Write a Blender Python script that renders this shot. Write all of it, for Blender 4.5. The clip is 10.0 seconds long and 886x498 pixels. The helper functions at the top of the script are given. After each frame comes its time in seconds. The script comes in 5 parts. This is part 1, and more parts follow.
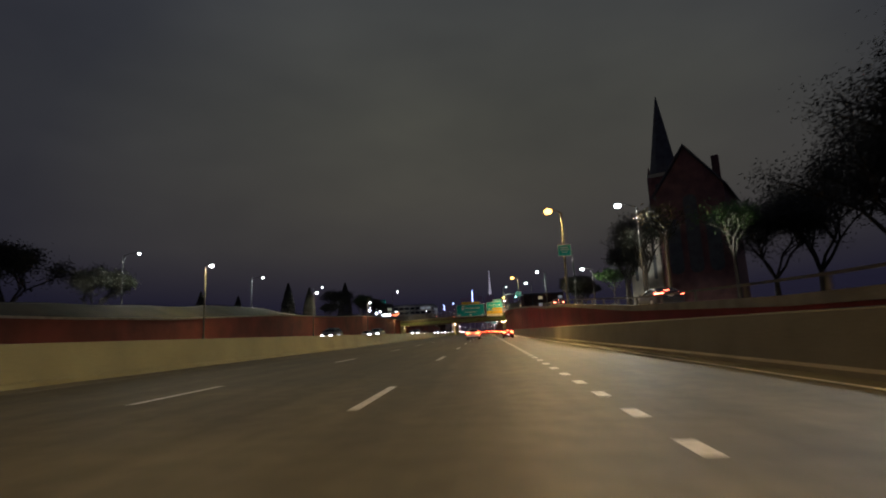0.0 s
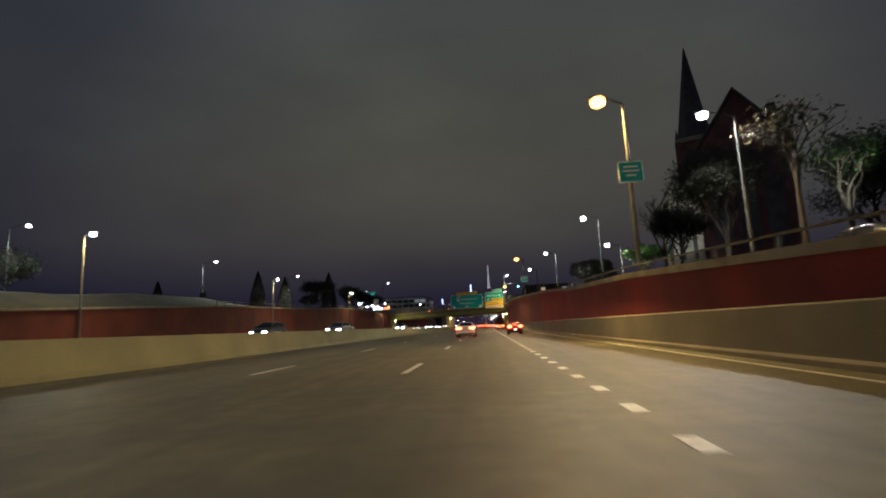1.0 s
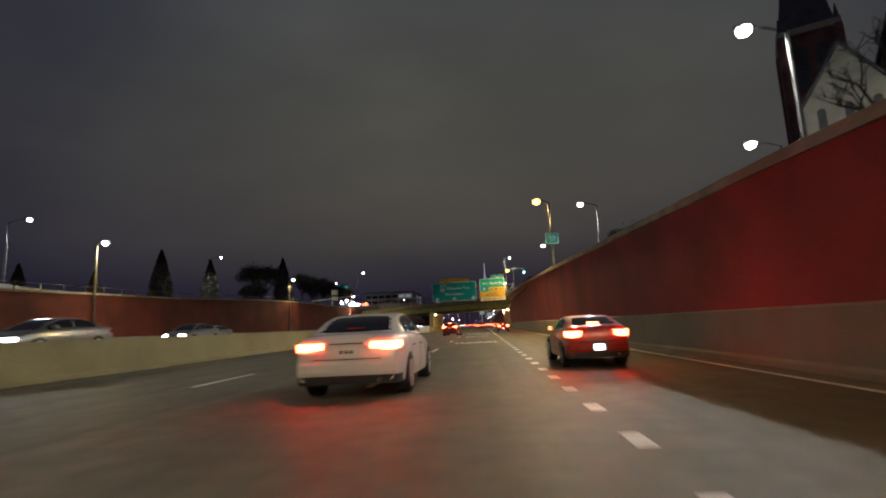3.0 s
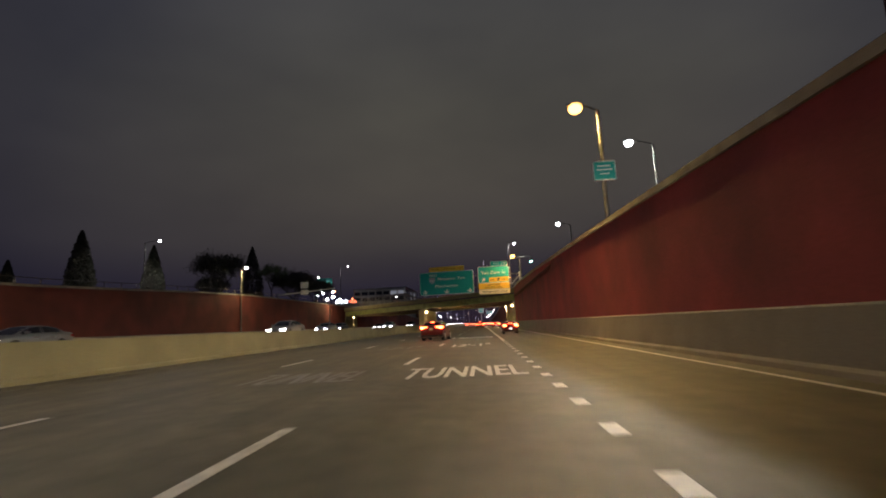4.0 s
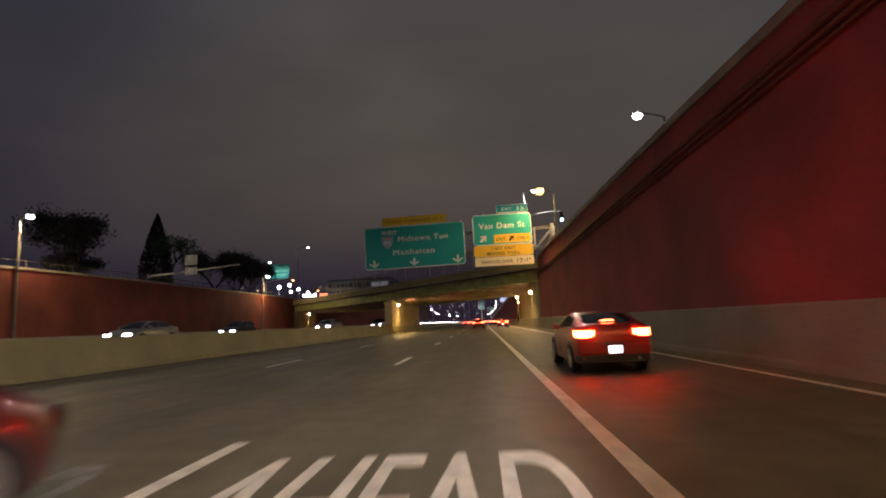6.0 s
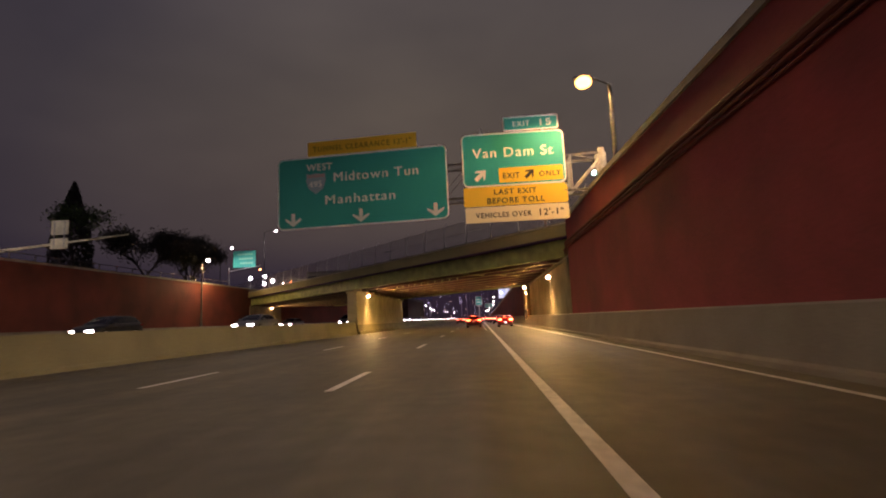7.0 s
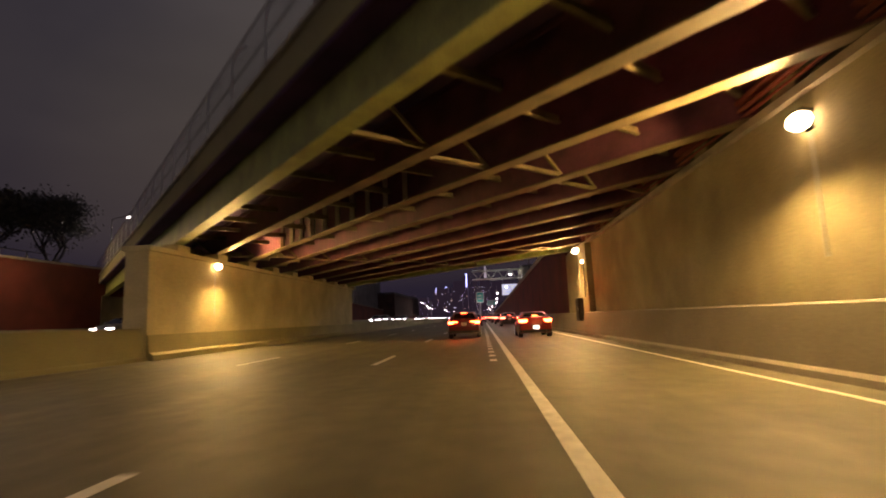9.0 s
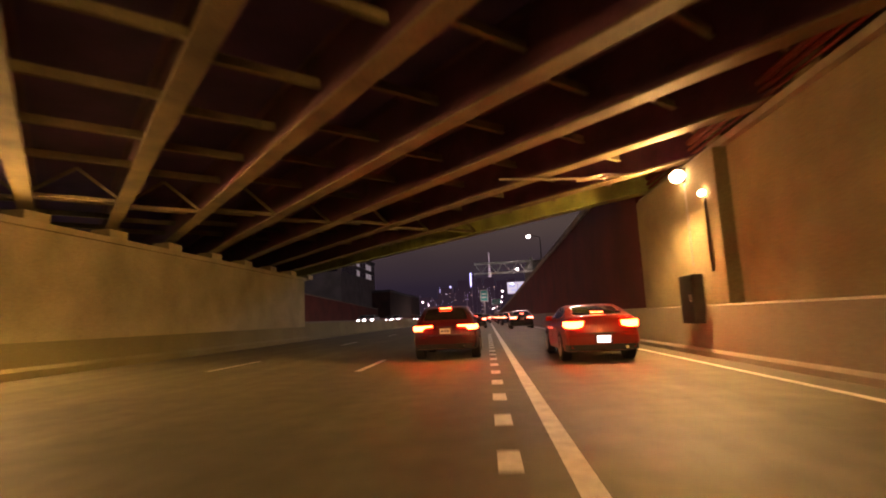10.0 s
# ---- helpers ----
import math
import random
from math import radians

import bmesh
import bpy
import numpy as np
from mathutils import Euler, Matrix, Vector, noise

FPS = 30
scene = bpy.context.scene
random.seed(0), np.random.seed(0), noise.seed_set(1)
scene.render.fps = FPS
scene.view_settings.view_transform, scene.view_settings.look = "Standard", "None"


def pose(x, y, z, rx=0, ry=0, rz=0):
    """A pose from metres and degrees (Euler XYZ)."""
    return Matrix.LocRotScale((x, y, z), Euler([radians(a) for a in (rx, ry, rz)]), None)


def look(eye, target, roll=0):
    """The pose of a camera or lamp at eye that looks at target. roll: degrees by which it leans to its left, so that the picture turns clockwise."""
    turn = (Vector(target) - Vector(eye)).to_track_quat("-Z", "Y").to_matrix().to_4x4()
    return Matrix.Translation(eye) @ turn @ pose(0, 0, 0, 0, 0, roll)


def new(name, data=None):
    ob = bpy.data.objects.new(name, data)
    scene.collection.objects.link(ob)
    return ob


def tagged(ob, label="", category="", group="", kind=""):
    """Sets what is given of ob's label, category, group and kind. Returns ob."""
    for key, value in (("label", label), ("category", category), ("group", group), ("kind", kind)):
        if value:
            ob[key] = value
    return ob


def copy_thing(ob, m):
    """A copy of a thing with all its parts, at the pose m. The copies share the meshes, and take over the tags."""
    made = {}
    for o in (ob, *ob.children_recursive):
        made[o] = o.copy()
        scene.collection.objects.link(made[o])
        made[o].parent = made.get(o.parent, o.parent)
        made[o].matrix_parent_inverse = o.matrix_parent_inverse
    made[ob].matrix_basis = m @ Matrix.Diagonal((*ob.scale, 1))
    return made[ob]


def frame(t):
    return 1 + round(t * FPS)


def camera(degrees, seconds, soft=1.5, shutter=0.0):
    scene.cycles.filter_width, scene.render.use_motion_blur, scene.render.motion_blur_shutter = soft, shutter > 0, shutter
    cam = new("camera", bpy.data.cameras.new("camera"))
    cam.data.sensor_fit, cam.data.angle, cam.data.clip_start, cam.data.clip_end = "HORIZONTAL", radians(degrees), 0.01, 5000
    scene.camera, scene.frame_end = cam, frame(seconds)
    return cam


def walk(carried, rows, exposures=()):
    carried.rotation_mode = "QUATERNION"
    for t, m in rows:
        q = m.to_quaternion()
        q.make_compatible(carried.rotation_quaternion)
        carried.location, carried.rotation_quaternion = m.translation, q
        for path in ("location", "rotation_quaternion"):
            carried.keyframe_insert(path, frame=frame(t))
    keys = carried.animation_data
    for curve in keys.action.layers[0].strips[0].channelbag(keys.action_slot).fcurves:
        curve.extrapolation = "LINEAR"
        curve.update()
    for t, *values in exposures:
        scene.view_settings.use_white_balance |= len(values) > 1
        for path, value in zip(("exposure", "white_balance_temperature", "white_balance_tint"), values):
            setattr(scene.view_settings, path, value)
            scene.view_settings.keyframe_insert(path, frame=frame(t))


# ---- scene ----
cam = camera(81.8, 10.0, soft=1.9, shutter=0.3)
PATH = [
    (0, (0.130, -55.900, 0.985), (-0.636, -46.062, 2.609), -2.52),
    (0.5, (0.130, -46.000, 0.985), (-0.628, -36.154, 2.559), -2.63),
    (1, (0.160, -36.200, 0.990), (-0.584, -26.343, 2.504), -2.81),
    (1.5, (0.220, -26.500, 1.010), (-0.487, -16.640, 2.519), -2.93),
    (2, (0.310, -16.900, 1.035), (-0.383, -7.038, 2.538), -3.06),
    (2.5, (0.400, -7.200, 1.050), (-0.290, 2.663, 2.547), -2.92),
    (4, (0.520, 21.500, 1.090), (-0.148, 31.369, 2.557), -2.85),
    (4.5, (0.580, 30.900, 1.090), (-0.100, 40.771, 2.539), -2.72),
    (5, (0.630, 40.300, 1.085), (-0.031, 50.173, 2.531), -2.99),
    (5.5, (0.670, 49.600, 1.080), (-0.020, 59.471, 2.528), -3.05),
    (7, (0.830, 76.800, 1.100), (0.179, 86.685, 2.465), -2.57),
    (7.5, (0.880, 85.100, 1.100), (0.217, 94.985, 2.457), -2.43),
    (8, (0.930, 93.200, 1.095), (0.272, 103.088, 2.435), -2.61),
    (8.5, (0.970, 101.200, 1.100), (0.296, 111.090, 2.415), -2.63),
    (9, (1.050, 108.900, 1.100), (0.357, 118.785, 2.445), -2.43),
    (9.5, (1.140, 116.100, 1.090), (0.427, 125.982, 2.448), -2.12),
    (10, (1.170, 122.800, 1.080), (0.393, 132.679, 2.425), -2.65),
]
TINTS = [(0, -0.12, 6600, 12), (0.5, 0.05, 6500, 10), (2.5, 0.08, 6600, 14), (4.0, -0.05, 6800, 20), (4.7, -0.08, 7000, 26), (5.5, -0.05, 7000, 25), (7.0, 0.26, 7700, 40), (7.7, 0.2, 8000, 42), (8.5, -0.06, 7800, 34), (9.2, 0.0, 8000, 38), (10.0, 0.14, 8600, 48)]
walk(cam, [(t, look(eye, target, roll)) for t, eye, target, roll in PATH], TINTS)

# ---- night sky ----
world = bpy.data.worlds.new("night_sky")
scene.world = world
world.use_nodes = True
wn, wl = world.node_tree.nodes, world.node_tree.links
wn.clear()
w_out = wn.new("ShaderNodeOutputWorld")
w_bg = wn.new("ShaderNodeBackground")
w_tc = wn.new("ShaderNodeTexCoord")
w_sep = wn.new("ShaderNodeSeparateXYZ")
w_ramp = wn.new("ShaderNodeValToRGB")
w_map = wn.new("ShaderNodeMapping")
w_noise = wn.new("ShaderNodeTexNoise")
w_mul = wn.new("ShaderNodeMix")
w_cr = wn.new("ShaderNodeValToRGB")
w_map.inputs["Scale"].default_value = (1.0, 1.0, 2.2)
w_noise.inputs["Scale"].default_value = 1.6
w_noise.inputs["Detail"].default_value = 4.0
w_cr.color_ramp.elements[0].position, w_cr.color_ramp.elements[0].color = 0.3, (0.72, 0.72, 0.76, 1)
w_cr.color_ramp.elements[1].position, w_cr.color_ramp.elements[1].color = 0.7, (1.15, 1.13, 1.08, 1)
els = w_ramp.color_ramp.elements
els[0].position, els[0].color = 0.0, (0.013, 0.012, 0.026, 1)
els[1].position, els[1].color = 1.0, (0.050, 0.054, 0.052, 1)
for at, colour in ((0.06, (0.016, 0.015, 0.030, 1)), (0.11, (0.029, 0.027, 0.036, 1)), (0.165, (0.044, 0.042, 0.044, 1)), (0.26, (0.054, 0.053, 0.050, 1)), (0.40, (0.060, 0.062, 0.056, 1)), (0.6, (0.068, 0.073, 0.069, 1))):
    e = els.new(at)
    e.color = colour
w_mul.data_type, w_mul.blend_type = "RGBA", "MULTIPLY"
w_mul.inputs["Factor"].default_value = 1.0
wl.new(w_tc.outputs["Generated"], w_sep.inputs[0])
wl.new(w_sep.outputs["Z"], w_ramp.inputs[0])
wl.new(w_tc.outputs["Generated"], w_map.inputs[0])
wl.new(w_map.outputs[0], w_noise.inputs[0])
wl.new(w_noise.outputs[0], w_cr.inputs[0])
wl.new(w_ramp.outputs[0], w_mul.inputs[6])
wl.new(w_cr.outputs[0], w_mul.inputs[7])
wl.new(w_mul.outputs[2], w_bg.inputs[0])
wl.new(w_bg.outputs[0], w_out.inputs[0])
w_bg.inputs[1].default_value = 1.0
# the glow of the city lies ahead: the sky dims and turns bluer to the sides and behind
w_side = wn.new("ShaderNodeValToRGB")
w_side.color_ramp.elements[0].position, w_side.color_ramp.elements[0].color = 0.50, (0.42, 0.43, 0.66, 1)
w_side.color_ramp.elements[1].position, w_side.color_ramp.elements[1].color = 0.95, (1.08, 1.08, 1.03, 1)
for at, colour in ((0.68, (0.55, 0.58, 0.78, 1)), (0.80, (0.86, 0.88, 0.96, 1))):
    e = w_side.color_ramp.elements.new(at)
    e.color = colour
w_cool = wn.new("ShaderNodeMix")
w_cool.data_type, w_cool.blend_type = "RGBA", "MULTIPLY"
w_cool.inputs["Factor"].default_value = 1.0
wl.new(w_sep.outputs["Y"], w_side.inputs[0])
wl.new(w_mul.outputs[2], w_cool.inputs[6])
wl.new(w_side.outputs[0], w_cool.inputs[7])
wl.new(w_cool.outputs[2], w_bg.inputs[0])

SODIUM, LED, WALL_WARM = (1.0, 0.66, 0.24), (0.92, 0.97, 0.92), (1.0, 0.72, 0.25)
SODIUM_W, LED_W, LED_FAR_W, WALL_W = 9500.0, 5500.0, 5000.0, 1300.0


def lamp(name, place, watts, colour, down=True, size=0.25, angle=172, blend=0.25):
    data = bpy.data.lights.new(name, "SPOT" if down else "POINT")
    data.energy, data.color, data.shadow_soft_size = watts, colour, size
    if down:
        data.spot_size, data.spot_blend = radians(angle), blend
    ob = new(name, data)
    ob.location = place
    return ob


# ---- materials ----
def material(name, colour, rough=0.6, metal=0.0, vary=0.25, scale=3.0, grain=40.0, bump=0.15, stain=None, spec=0.5, emit=None, strength=0.0, island=0.0):
    m = bpy.data.materials.new(name)
    m.use_nodes = True
    nt = m.node_tree
    b = nt.nodes["Principled BSDF"]
    b.inputs["Roughness"].default_value = rough
    b.inputs["Metallic"].default_value = metal
    b.inputs["Specular IOR Level"].default_value = spec
    rgba = (*colour, 1)
    b.inputs["Base Color"].default_value = rgba
    if emit:
        b.inputs["Emission Color"].default_value = (*emit, 1)
        b.inputs["Emission Strength"].default_value = strength
        return m
    if vary <= 0:
        return m
    tc = nt.nodes.new("ShaderNodeTexCoord")
    big, fine = nt.nodes.new("ShaderNodeTexNoise"), nt.nodes.new("ShaderNodeTexNoise")
    big.inputs["Scale"].default_value, big.inputs["Detail"].default_value = scale, 5
    fine.inputs["Scale"].default_value, fine.inputs["Detail"].default_value = grain, 3
    geo = nt.nodes.new("ShaderNodeNewGeometry")
    nt.links.new(geo.outputs["Position"], big.inputs["Vector"])
    nt.links.new(geo.outputs["Position"], fine.inputs["Vector"])
    ramp = nt.nodes.new("ShaderNodeValToRGB")
    lo, hi = [c * (1 - vary) for c in colour], [min(1, c * (1 + vary)) for c in colour]
    ramp.color_ramp.elements[0].position, ramp.color_ramp.elements[0].color = 0.32, (*(stain or lo), 1)
    ramp.color_ramp.elements[1].position, ramp.color_ramp.elements[1].color = 0.68, (*hi, 1)
    nt.links.new(big.outputs[0], ramp.inputs[0])
    mix = nt.nodes.new("ShaderNodeMix")
    mix.data_type, mix.blend_type = "RGBA", "OVERLAY"
    mix.inputs["Factor"].default_value = 0.35
    nt.links.new(ramp.outputs[0], mix.inputs[6])
    nt.links.new(fine.outputs[0], mix.inputs[7])
    nt.links.new(mix.outputs[2], b.inputs["Base Color"])
    rr = nt.nodes.new("ShaderNodeMapRange")
    rr.inputs["To Min"].default_value, rr.inputs["To Max"].default_value = max(0.05, rough - 0.12), min(1, rough + 0.12)
    nt.links.new(big.outputs[0], rr.inputs[0])
    nt.links.new(rr.outputs[0], b.inputs["Roughness"])
    if bump > 0:
        bp = nt.nodes.new("ShaderNodeBump")
        bp.inputs["Strength"].default_value, bp.inputs["Distance"].default_value = bump, 0.02
        nt.links.new(fine.outputs[0], bp.inputs["Height"])
        nt.links.new(bp.outputs[0], b.inputs["Normal"])
    return m


def glow(name, colour, strength):
    m = bpy.data.materials.new(name)
    m.use_nodes = True
    b = m.node_tree.nodes["Principled BSDF"]
    b.inputs["Base Color"].default_value = (*[c * 0.5 for c in colour], 1)
    b.inputs["Emission Color"].default_value = (*colour, 1)
    b.inputs["Emission Strength"].default_value = strength
    return m


ASPHALT = material("asphalt", (0.128, 0.118, 0.080), 0.62, spec=0.4, vary=0.26, scale=0.45, grain=60, bump=0.3)


def worn_lanes(m):
    """Adds long streaks of wear and oil along the lanes and a sprinkle of pale patches to a paving material."""
    nt = m.node_tree
    b = nt.nodes["Principled BSDF"]
    was = b.inputs["Base Color"].links[0].from_socket
    geo, mp = nt.nodes.new("ShaderNodeNewGeometry"), nt.nodes.new("ShaderNodeMapping")
    mp.inputs["Scale"].default_value = (1.5, 0.05, 1.0)
    tracks, blots = nt.nodes.new("ShaderNodeTexNoise"), nt.nodes.new("ShaderNodeTexNoise")
    tracks.inputs["Scale"].default_value, tracks.inputs["Detail"].default_value = 1.0, 6
    blots.inputs["Scale"].default_value, blots.inputs["Detail"].default_value = 2.6, 8
    nt.links.new(geo.outputs["Position"], mp.inputs[0])
    nt.links.new(mp.outputs[0], tracks.inputs["Vector"])
    nt.links.new(geo.outputs["Position"], blots.inputs["Vector"])
    for noise_node, lo, hi in ((tracks, 0.82, 1.14), (blots, 0.84, 1.14)):
        span = nt.nodes.new("ShaderNodeMapRange")
        span.inputs["From Min"].default_value, span.inputs["From Max"].default_value = 0.34, 0.66
        span.inputs["To Min"].default_value, span.inputs["To Max"].default_value = lo, hi
        mul = nt.nodes.new("ShaderNodeMix")
        mul.data_type, mul.blend_type = "RGBA", "MULTIPLY"
        mul.inputs["Factor"].default_value = 1.0
        nt.links.new(noise_node.outputs[0], span.inputs[0])
        nt.links.new(was, mul.inputs[6])
        nt.links.new(span.outputs[0], mul.inputs[7])
        was = mul.outputs[2]
    nt.links.new(was, b.inputs["Base Color"])
    return m


worn_lanes(ASPHALT)
ROADPAINT = material("road_paint", (0.72, 0.70, 0.64), 0.6, vary=0.22, scale=6, grain=70, bump=0.1)
OLDPAINT = material("worn_road_paint", (0.22, 0.21, 0.19), 0.65, vary=0.4, scale=5, grain=50, bump=0.1)
CONCRETE = material("barrier_concrete", (0.255, 0.23, 0.18), 0.85, vary=0.16, scale=0.5, grain=30, bump=0.08)
MEDIAN = material("median_concrete", (0.235, 0.215, 0.11), 0.85, vary=0.16, scale=0.4, grain=30, bump=0.08)
ABUT = material("abutment_concrete", (0.30, 0.27, 0.17), 0.85, vary=0.3, scale=0.5, grain=22, bump=0.25)
PIER = material("pier_concrete", (0.42, 0.37, 0.22), 0.85, vary=0.22, scale=0.5, grain=22, bump=0.15)
RED = material("maroon_wall_paint", (0.31, 0.047, 0.045), 0.8, vary=0.3, scale=0.35, grain=18, bump=0.25)
# darker, browner copy of RED: the far side's weaker light is in the colour
RED_DULL = material("low_lit_maroon_wall_paint", (0.18, 0.044, 0.030), 0.8, vary=0.3, scale=0.35, grain=18, bump=0.2)
# RED darkened for the ill-lit stretch beyond the bridge: its shade is painted in
RED_FAR = material("dimmed_maroon_wall_paint", (0.13, 0.034, 0.026), 0.85, vary=0.35, scale=0.35, grain=18, bump=0.2)
COPING = material("coping_concrete", (0.33, 0.30, 0.24), 0.85, vary=0.25, scale=1.2, grain=30)
STEEL = material("olive_painted_steel", (0.25, 0.28, 0.095), 0.55, vary=0.3, scale=1.3, grain=30, bump=0.1)
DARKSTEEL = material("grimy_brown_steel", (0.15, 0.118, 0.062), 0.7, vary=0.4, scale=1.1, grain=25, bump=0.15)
# girder webs: the shade above the lamps is put into this colour
WEBSTEEL = material("shaded_maroon_web", (0.085, 0.026, 0.046), 0.75, vary=0.4, scale=1.1, grain=25, bump=0.15)
# near-black purple: the gloom under the bridge is put into the concrete colour
DECK = material("shaded_deck_concrete", (0.062, 0.026, 0.085), 0.9, vary=0.35, scale=0.8, grain=20)
GALV = material("galvanised_steel", (0.42, 0.43, 0.42), 0.45, metal=0.6, vary=0.15, scale=3, grain=40, bump=0.05)
LAMPGREY = material("weathered_lamp_pole", (0.055, 0.055, 0.053), 0.6, metal=0.1, vary=0.2, scale=3, grain=40, bump=0.05)
SOIL = material("dark_verge", (0.045, 0.048, 0.030), 0.95, vary=0.45, scale=0.25, grain=9, bump=0.5)
# darker copy of GALV; on the gantry it paints in the missing light
DARKGALV = material("dimmed_galvanised_steel", (0.17, 0.165, 0.155), 0.7, metal=0.2, vary=0.25, scale=3, grain=40, bump=0.05)
SIGNGREEN = material("sign_green", (0.006, 0.39, 0.35), 0.55, vary=0, spec=0.25)
SIGNWHITE = material("sign_white", (0.85, 0.86, 0.84), 0.55, vary=0, spec=0.25)
SIGNCREAM = material("sign_cream", (0.86, 0.76, 0.46), 0.55, vary=0, spec=0.25)
SIGNYELLOW = material("sign_yellow", (0.92, 0.60, 0.06), 0.55, vary=0, spec=0.25)
SIGNBLACK = material("sign_black", (0.06, 0.042, 0.016), 0.5, vary=0)
SIGNLETTER = material("dull_white_letters", (0.84, 0.86, 0.78), 0.6, vary=0, spec=0.2)
FADED = material("faded_black_print", (0.42, 0.27, 0.035), 0.6, vary=0, spec=0.2)
PALEPRINT = material("pale_green_print", (0.16, 0.50, 0.42), 0.6, vary=0, spec=0.2)
SIGNBLUE = material("faded_shield_blue", (0.30, 0.46, 0.52), 0.5, vary=0)
SIGNRED = material("faded_shield_red", (0.48, 0.36, 0.36), 0.5, vary=0)
BLACKIRON = material("black_iron", (0.02, 0.02, 0.02), 0.6, vary=0)
G_SODIUM = glow("sodium_lens", (1.0, 0.52, 0.12), 7)
G_LED = glow("led_lens", (0.86, 0.95, 1.0), 30)
G_WALL = glow("wall_lamp_lens", (1.0, 0.78, 0.38), 40)


# ---- building helpers ----
def finish(bm, name, mat, smooth=False):
    me = bpy.data.meshes.new(name)
    bmesh.ops.recalc_face_normals(bm, faces=bm.faces)
    bm.to_mesh(me)
    bm.free()
    me.materials.append(mat)
    if smooth:
        me.polygons.foreach_set("use_smooth", [True] * len(me.polygons))
        me.set_sharp_from_angle(angle=radians(38))
    return me


def part(name, bm, mat, parent=None, label="", smooth=False):
    ob = new(name, finish(bm, name, mat, smooth))
    if parent:
        ob.parent = parent
    if label:
        tagged(ob, label)
    return ob


def box(bm, x0, x1, y0, y1, z0, z1, bevel=0.0):
    vs = [bm.verts.new((x, y, z)) for x in (x0, x1) for y in (y0, y1) for z in (z0, z1)]
    fs = [bm.faces.new([vs[i] for i in q]) for q in ((0, 1, 3, 2), (4, 6, 7, 5), (0, 4, 5, 1), (2, 3, 7, 6), (0, 2, 6, 4), (1, 5, 7, 3))]
    if bevel:
        es = {e for f in fs for e in f.edges}
        bmesh.ops.bevel(bm, geom=list(es), offset=bevel, segments=2, affect="EDGES", profile=0.6)
    return bm


def tube(bm, pts, r0, r1=None, n=8):
    """One closed round bar along a bent line, tapering from r0 to r1."""
    pts = [Vector(p) for p in pts]
    r1 = r0 if r1 is None else r1
    rings = []
    for i, p in enumerate(pts):
        d = (pts[min(i + 1, len(pts) - 1)] - pts[max(i - 1, 0)]).normalized()
        u = d.cross(Vector((0, 1, 0))).normalized()
        v = d.cross(u)
        rr = r0 + (r1 - r0) * i / (len(pts) - 1)
        rings.append([bm.verts.new(p + (u * math.cos(2 * math.pi * k / n) + v * math.sin(2 * math.pi * k / n)) * rr) for k in range(n)])
    for a, b in zip(rings, rings[1:]):
        for k in range(n):
            bm.faces.new((a[k], a[(k + 1) % n], b[(k + 1) % n], b[k]))
    bm.faces.new(rings[0][::-1])
    bm.faces.new(rings[-1])
    bmesh.ops.recalc_face_normals(bm, faces=bm.faces[:])


def rod(bm, a, b, r0, r1=None, n=8):
    a, b, r1 = Vector(a), Vector(b), r0 if r1 is None else r1
    d = (b - a).normalized()
    s = d.orthogonal().normalized()
    c = d.cross(s)
    rings = []
    for p, r in ((a, r0), (b, r1)):
        rings.append([bm.verts.new(p + (s * math.cos(k * 2 * math.pi / n) + c * math.sin(k * 2 * math.pi / n)) * r) for k in range(n)])
    for k in range(n):
        bm.faces.new((rings[0][k], rings[0][(k + 1) % n], rings[1][(k + 1) % n], rings[1][k]))
    bm.faces.new(rings[0][::-1])
    bm.faces.new(rings[1])
    return bm


def beam(bm, a, b, w, h, up=(0, 0, 1)):
    """A straight bar of section w x h from a to b."""
    a, b = Vector(a), Vector(b)
    d = (b - a).normalized()
    s = d.cross(Vector(up)).normalized() * w / 2
    u = s.cross(d).normalized() * h / 2
    q = [[bm.verts.new(p + i * s + j * u) for i, j in ((-1, -1), (1, -1), (1, 1), (-1, 1))] for p in (a, b)]
    for k in range(4):
        bm.faces.new((q[0][k], q[0][(k + 1) % 4], q[1][(k + 1) % 4], q[1][k]))
    bm.faces.new(q[0][::-1])
    bm.faces.new(q[1])
    return bm


def sweep(bm, stations):
    """Joins equal closed outlines, one a station, into one solid."""
    rings = [[bm.verts.new(p) for p in ring] for ring in stations]
    n = len(rings[0])
    for r0, r1 in zip(rings, rings[1:]):
        for k in range(n):
            bm.faces.new((r0[k], r0[(k + 1) % n], r1[(k + 1) % n], r1[k]))
    bm.faces.new(rings[0])
    bm.faces.new(rings[-1][::-1])
    return bm


def ball(bm, c, r, nu=12, nv=8, sz=1.0):
    bmesh.ops.create_uvsphere(bm, u_segments=nu, v_segments=nv, radius=r, matrix=Matrix.Translation(c) @ Matrix.Diagonal((1, 1, sz, 1)))
    return bm


def thing(name, place, label, category, group="", turn=0):
    e = new(name)
    e.location, e.rotation_euler = place, (0, 0, radians(turn))
    return tagged(e, label, category, group)


def structure(ob, label, category=""):
    return tagged(ob, label, category or "structure", kind="structure")


# ---- plan ----
LINE_L, LINE_LL, LINE_R, EDGE_R, EDGE_L = -1.75, -6.05, 1.75, 5.3, -11.2
WALL_R, WALL_L, OPP_Z = 6.2, -35.5, 0.7
SKEW = 1.13          # the bridge runs off square: y grows by this per metre of -x
BR_Y, BR_W = 108.4, 30.5


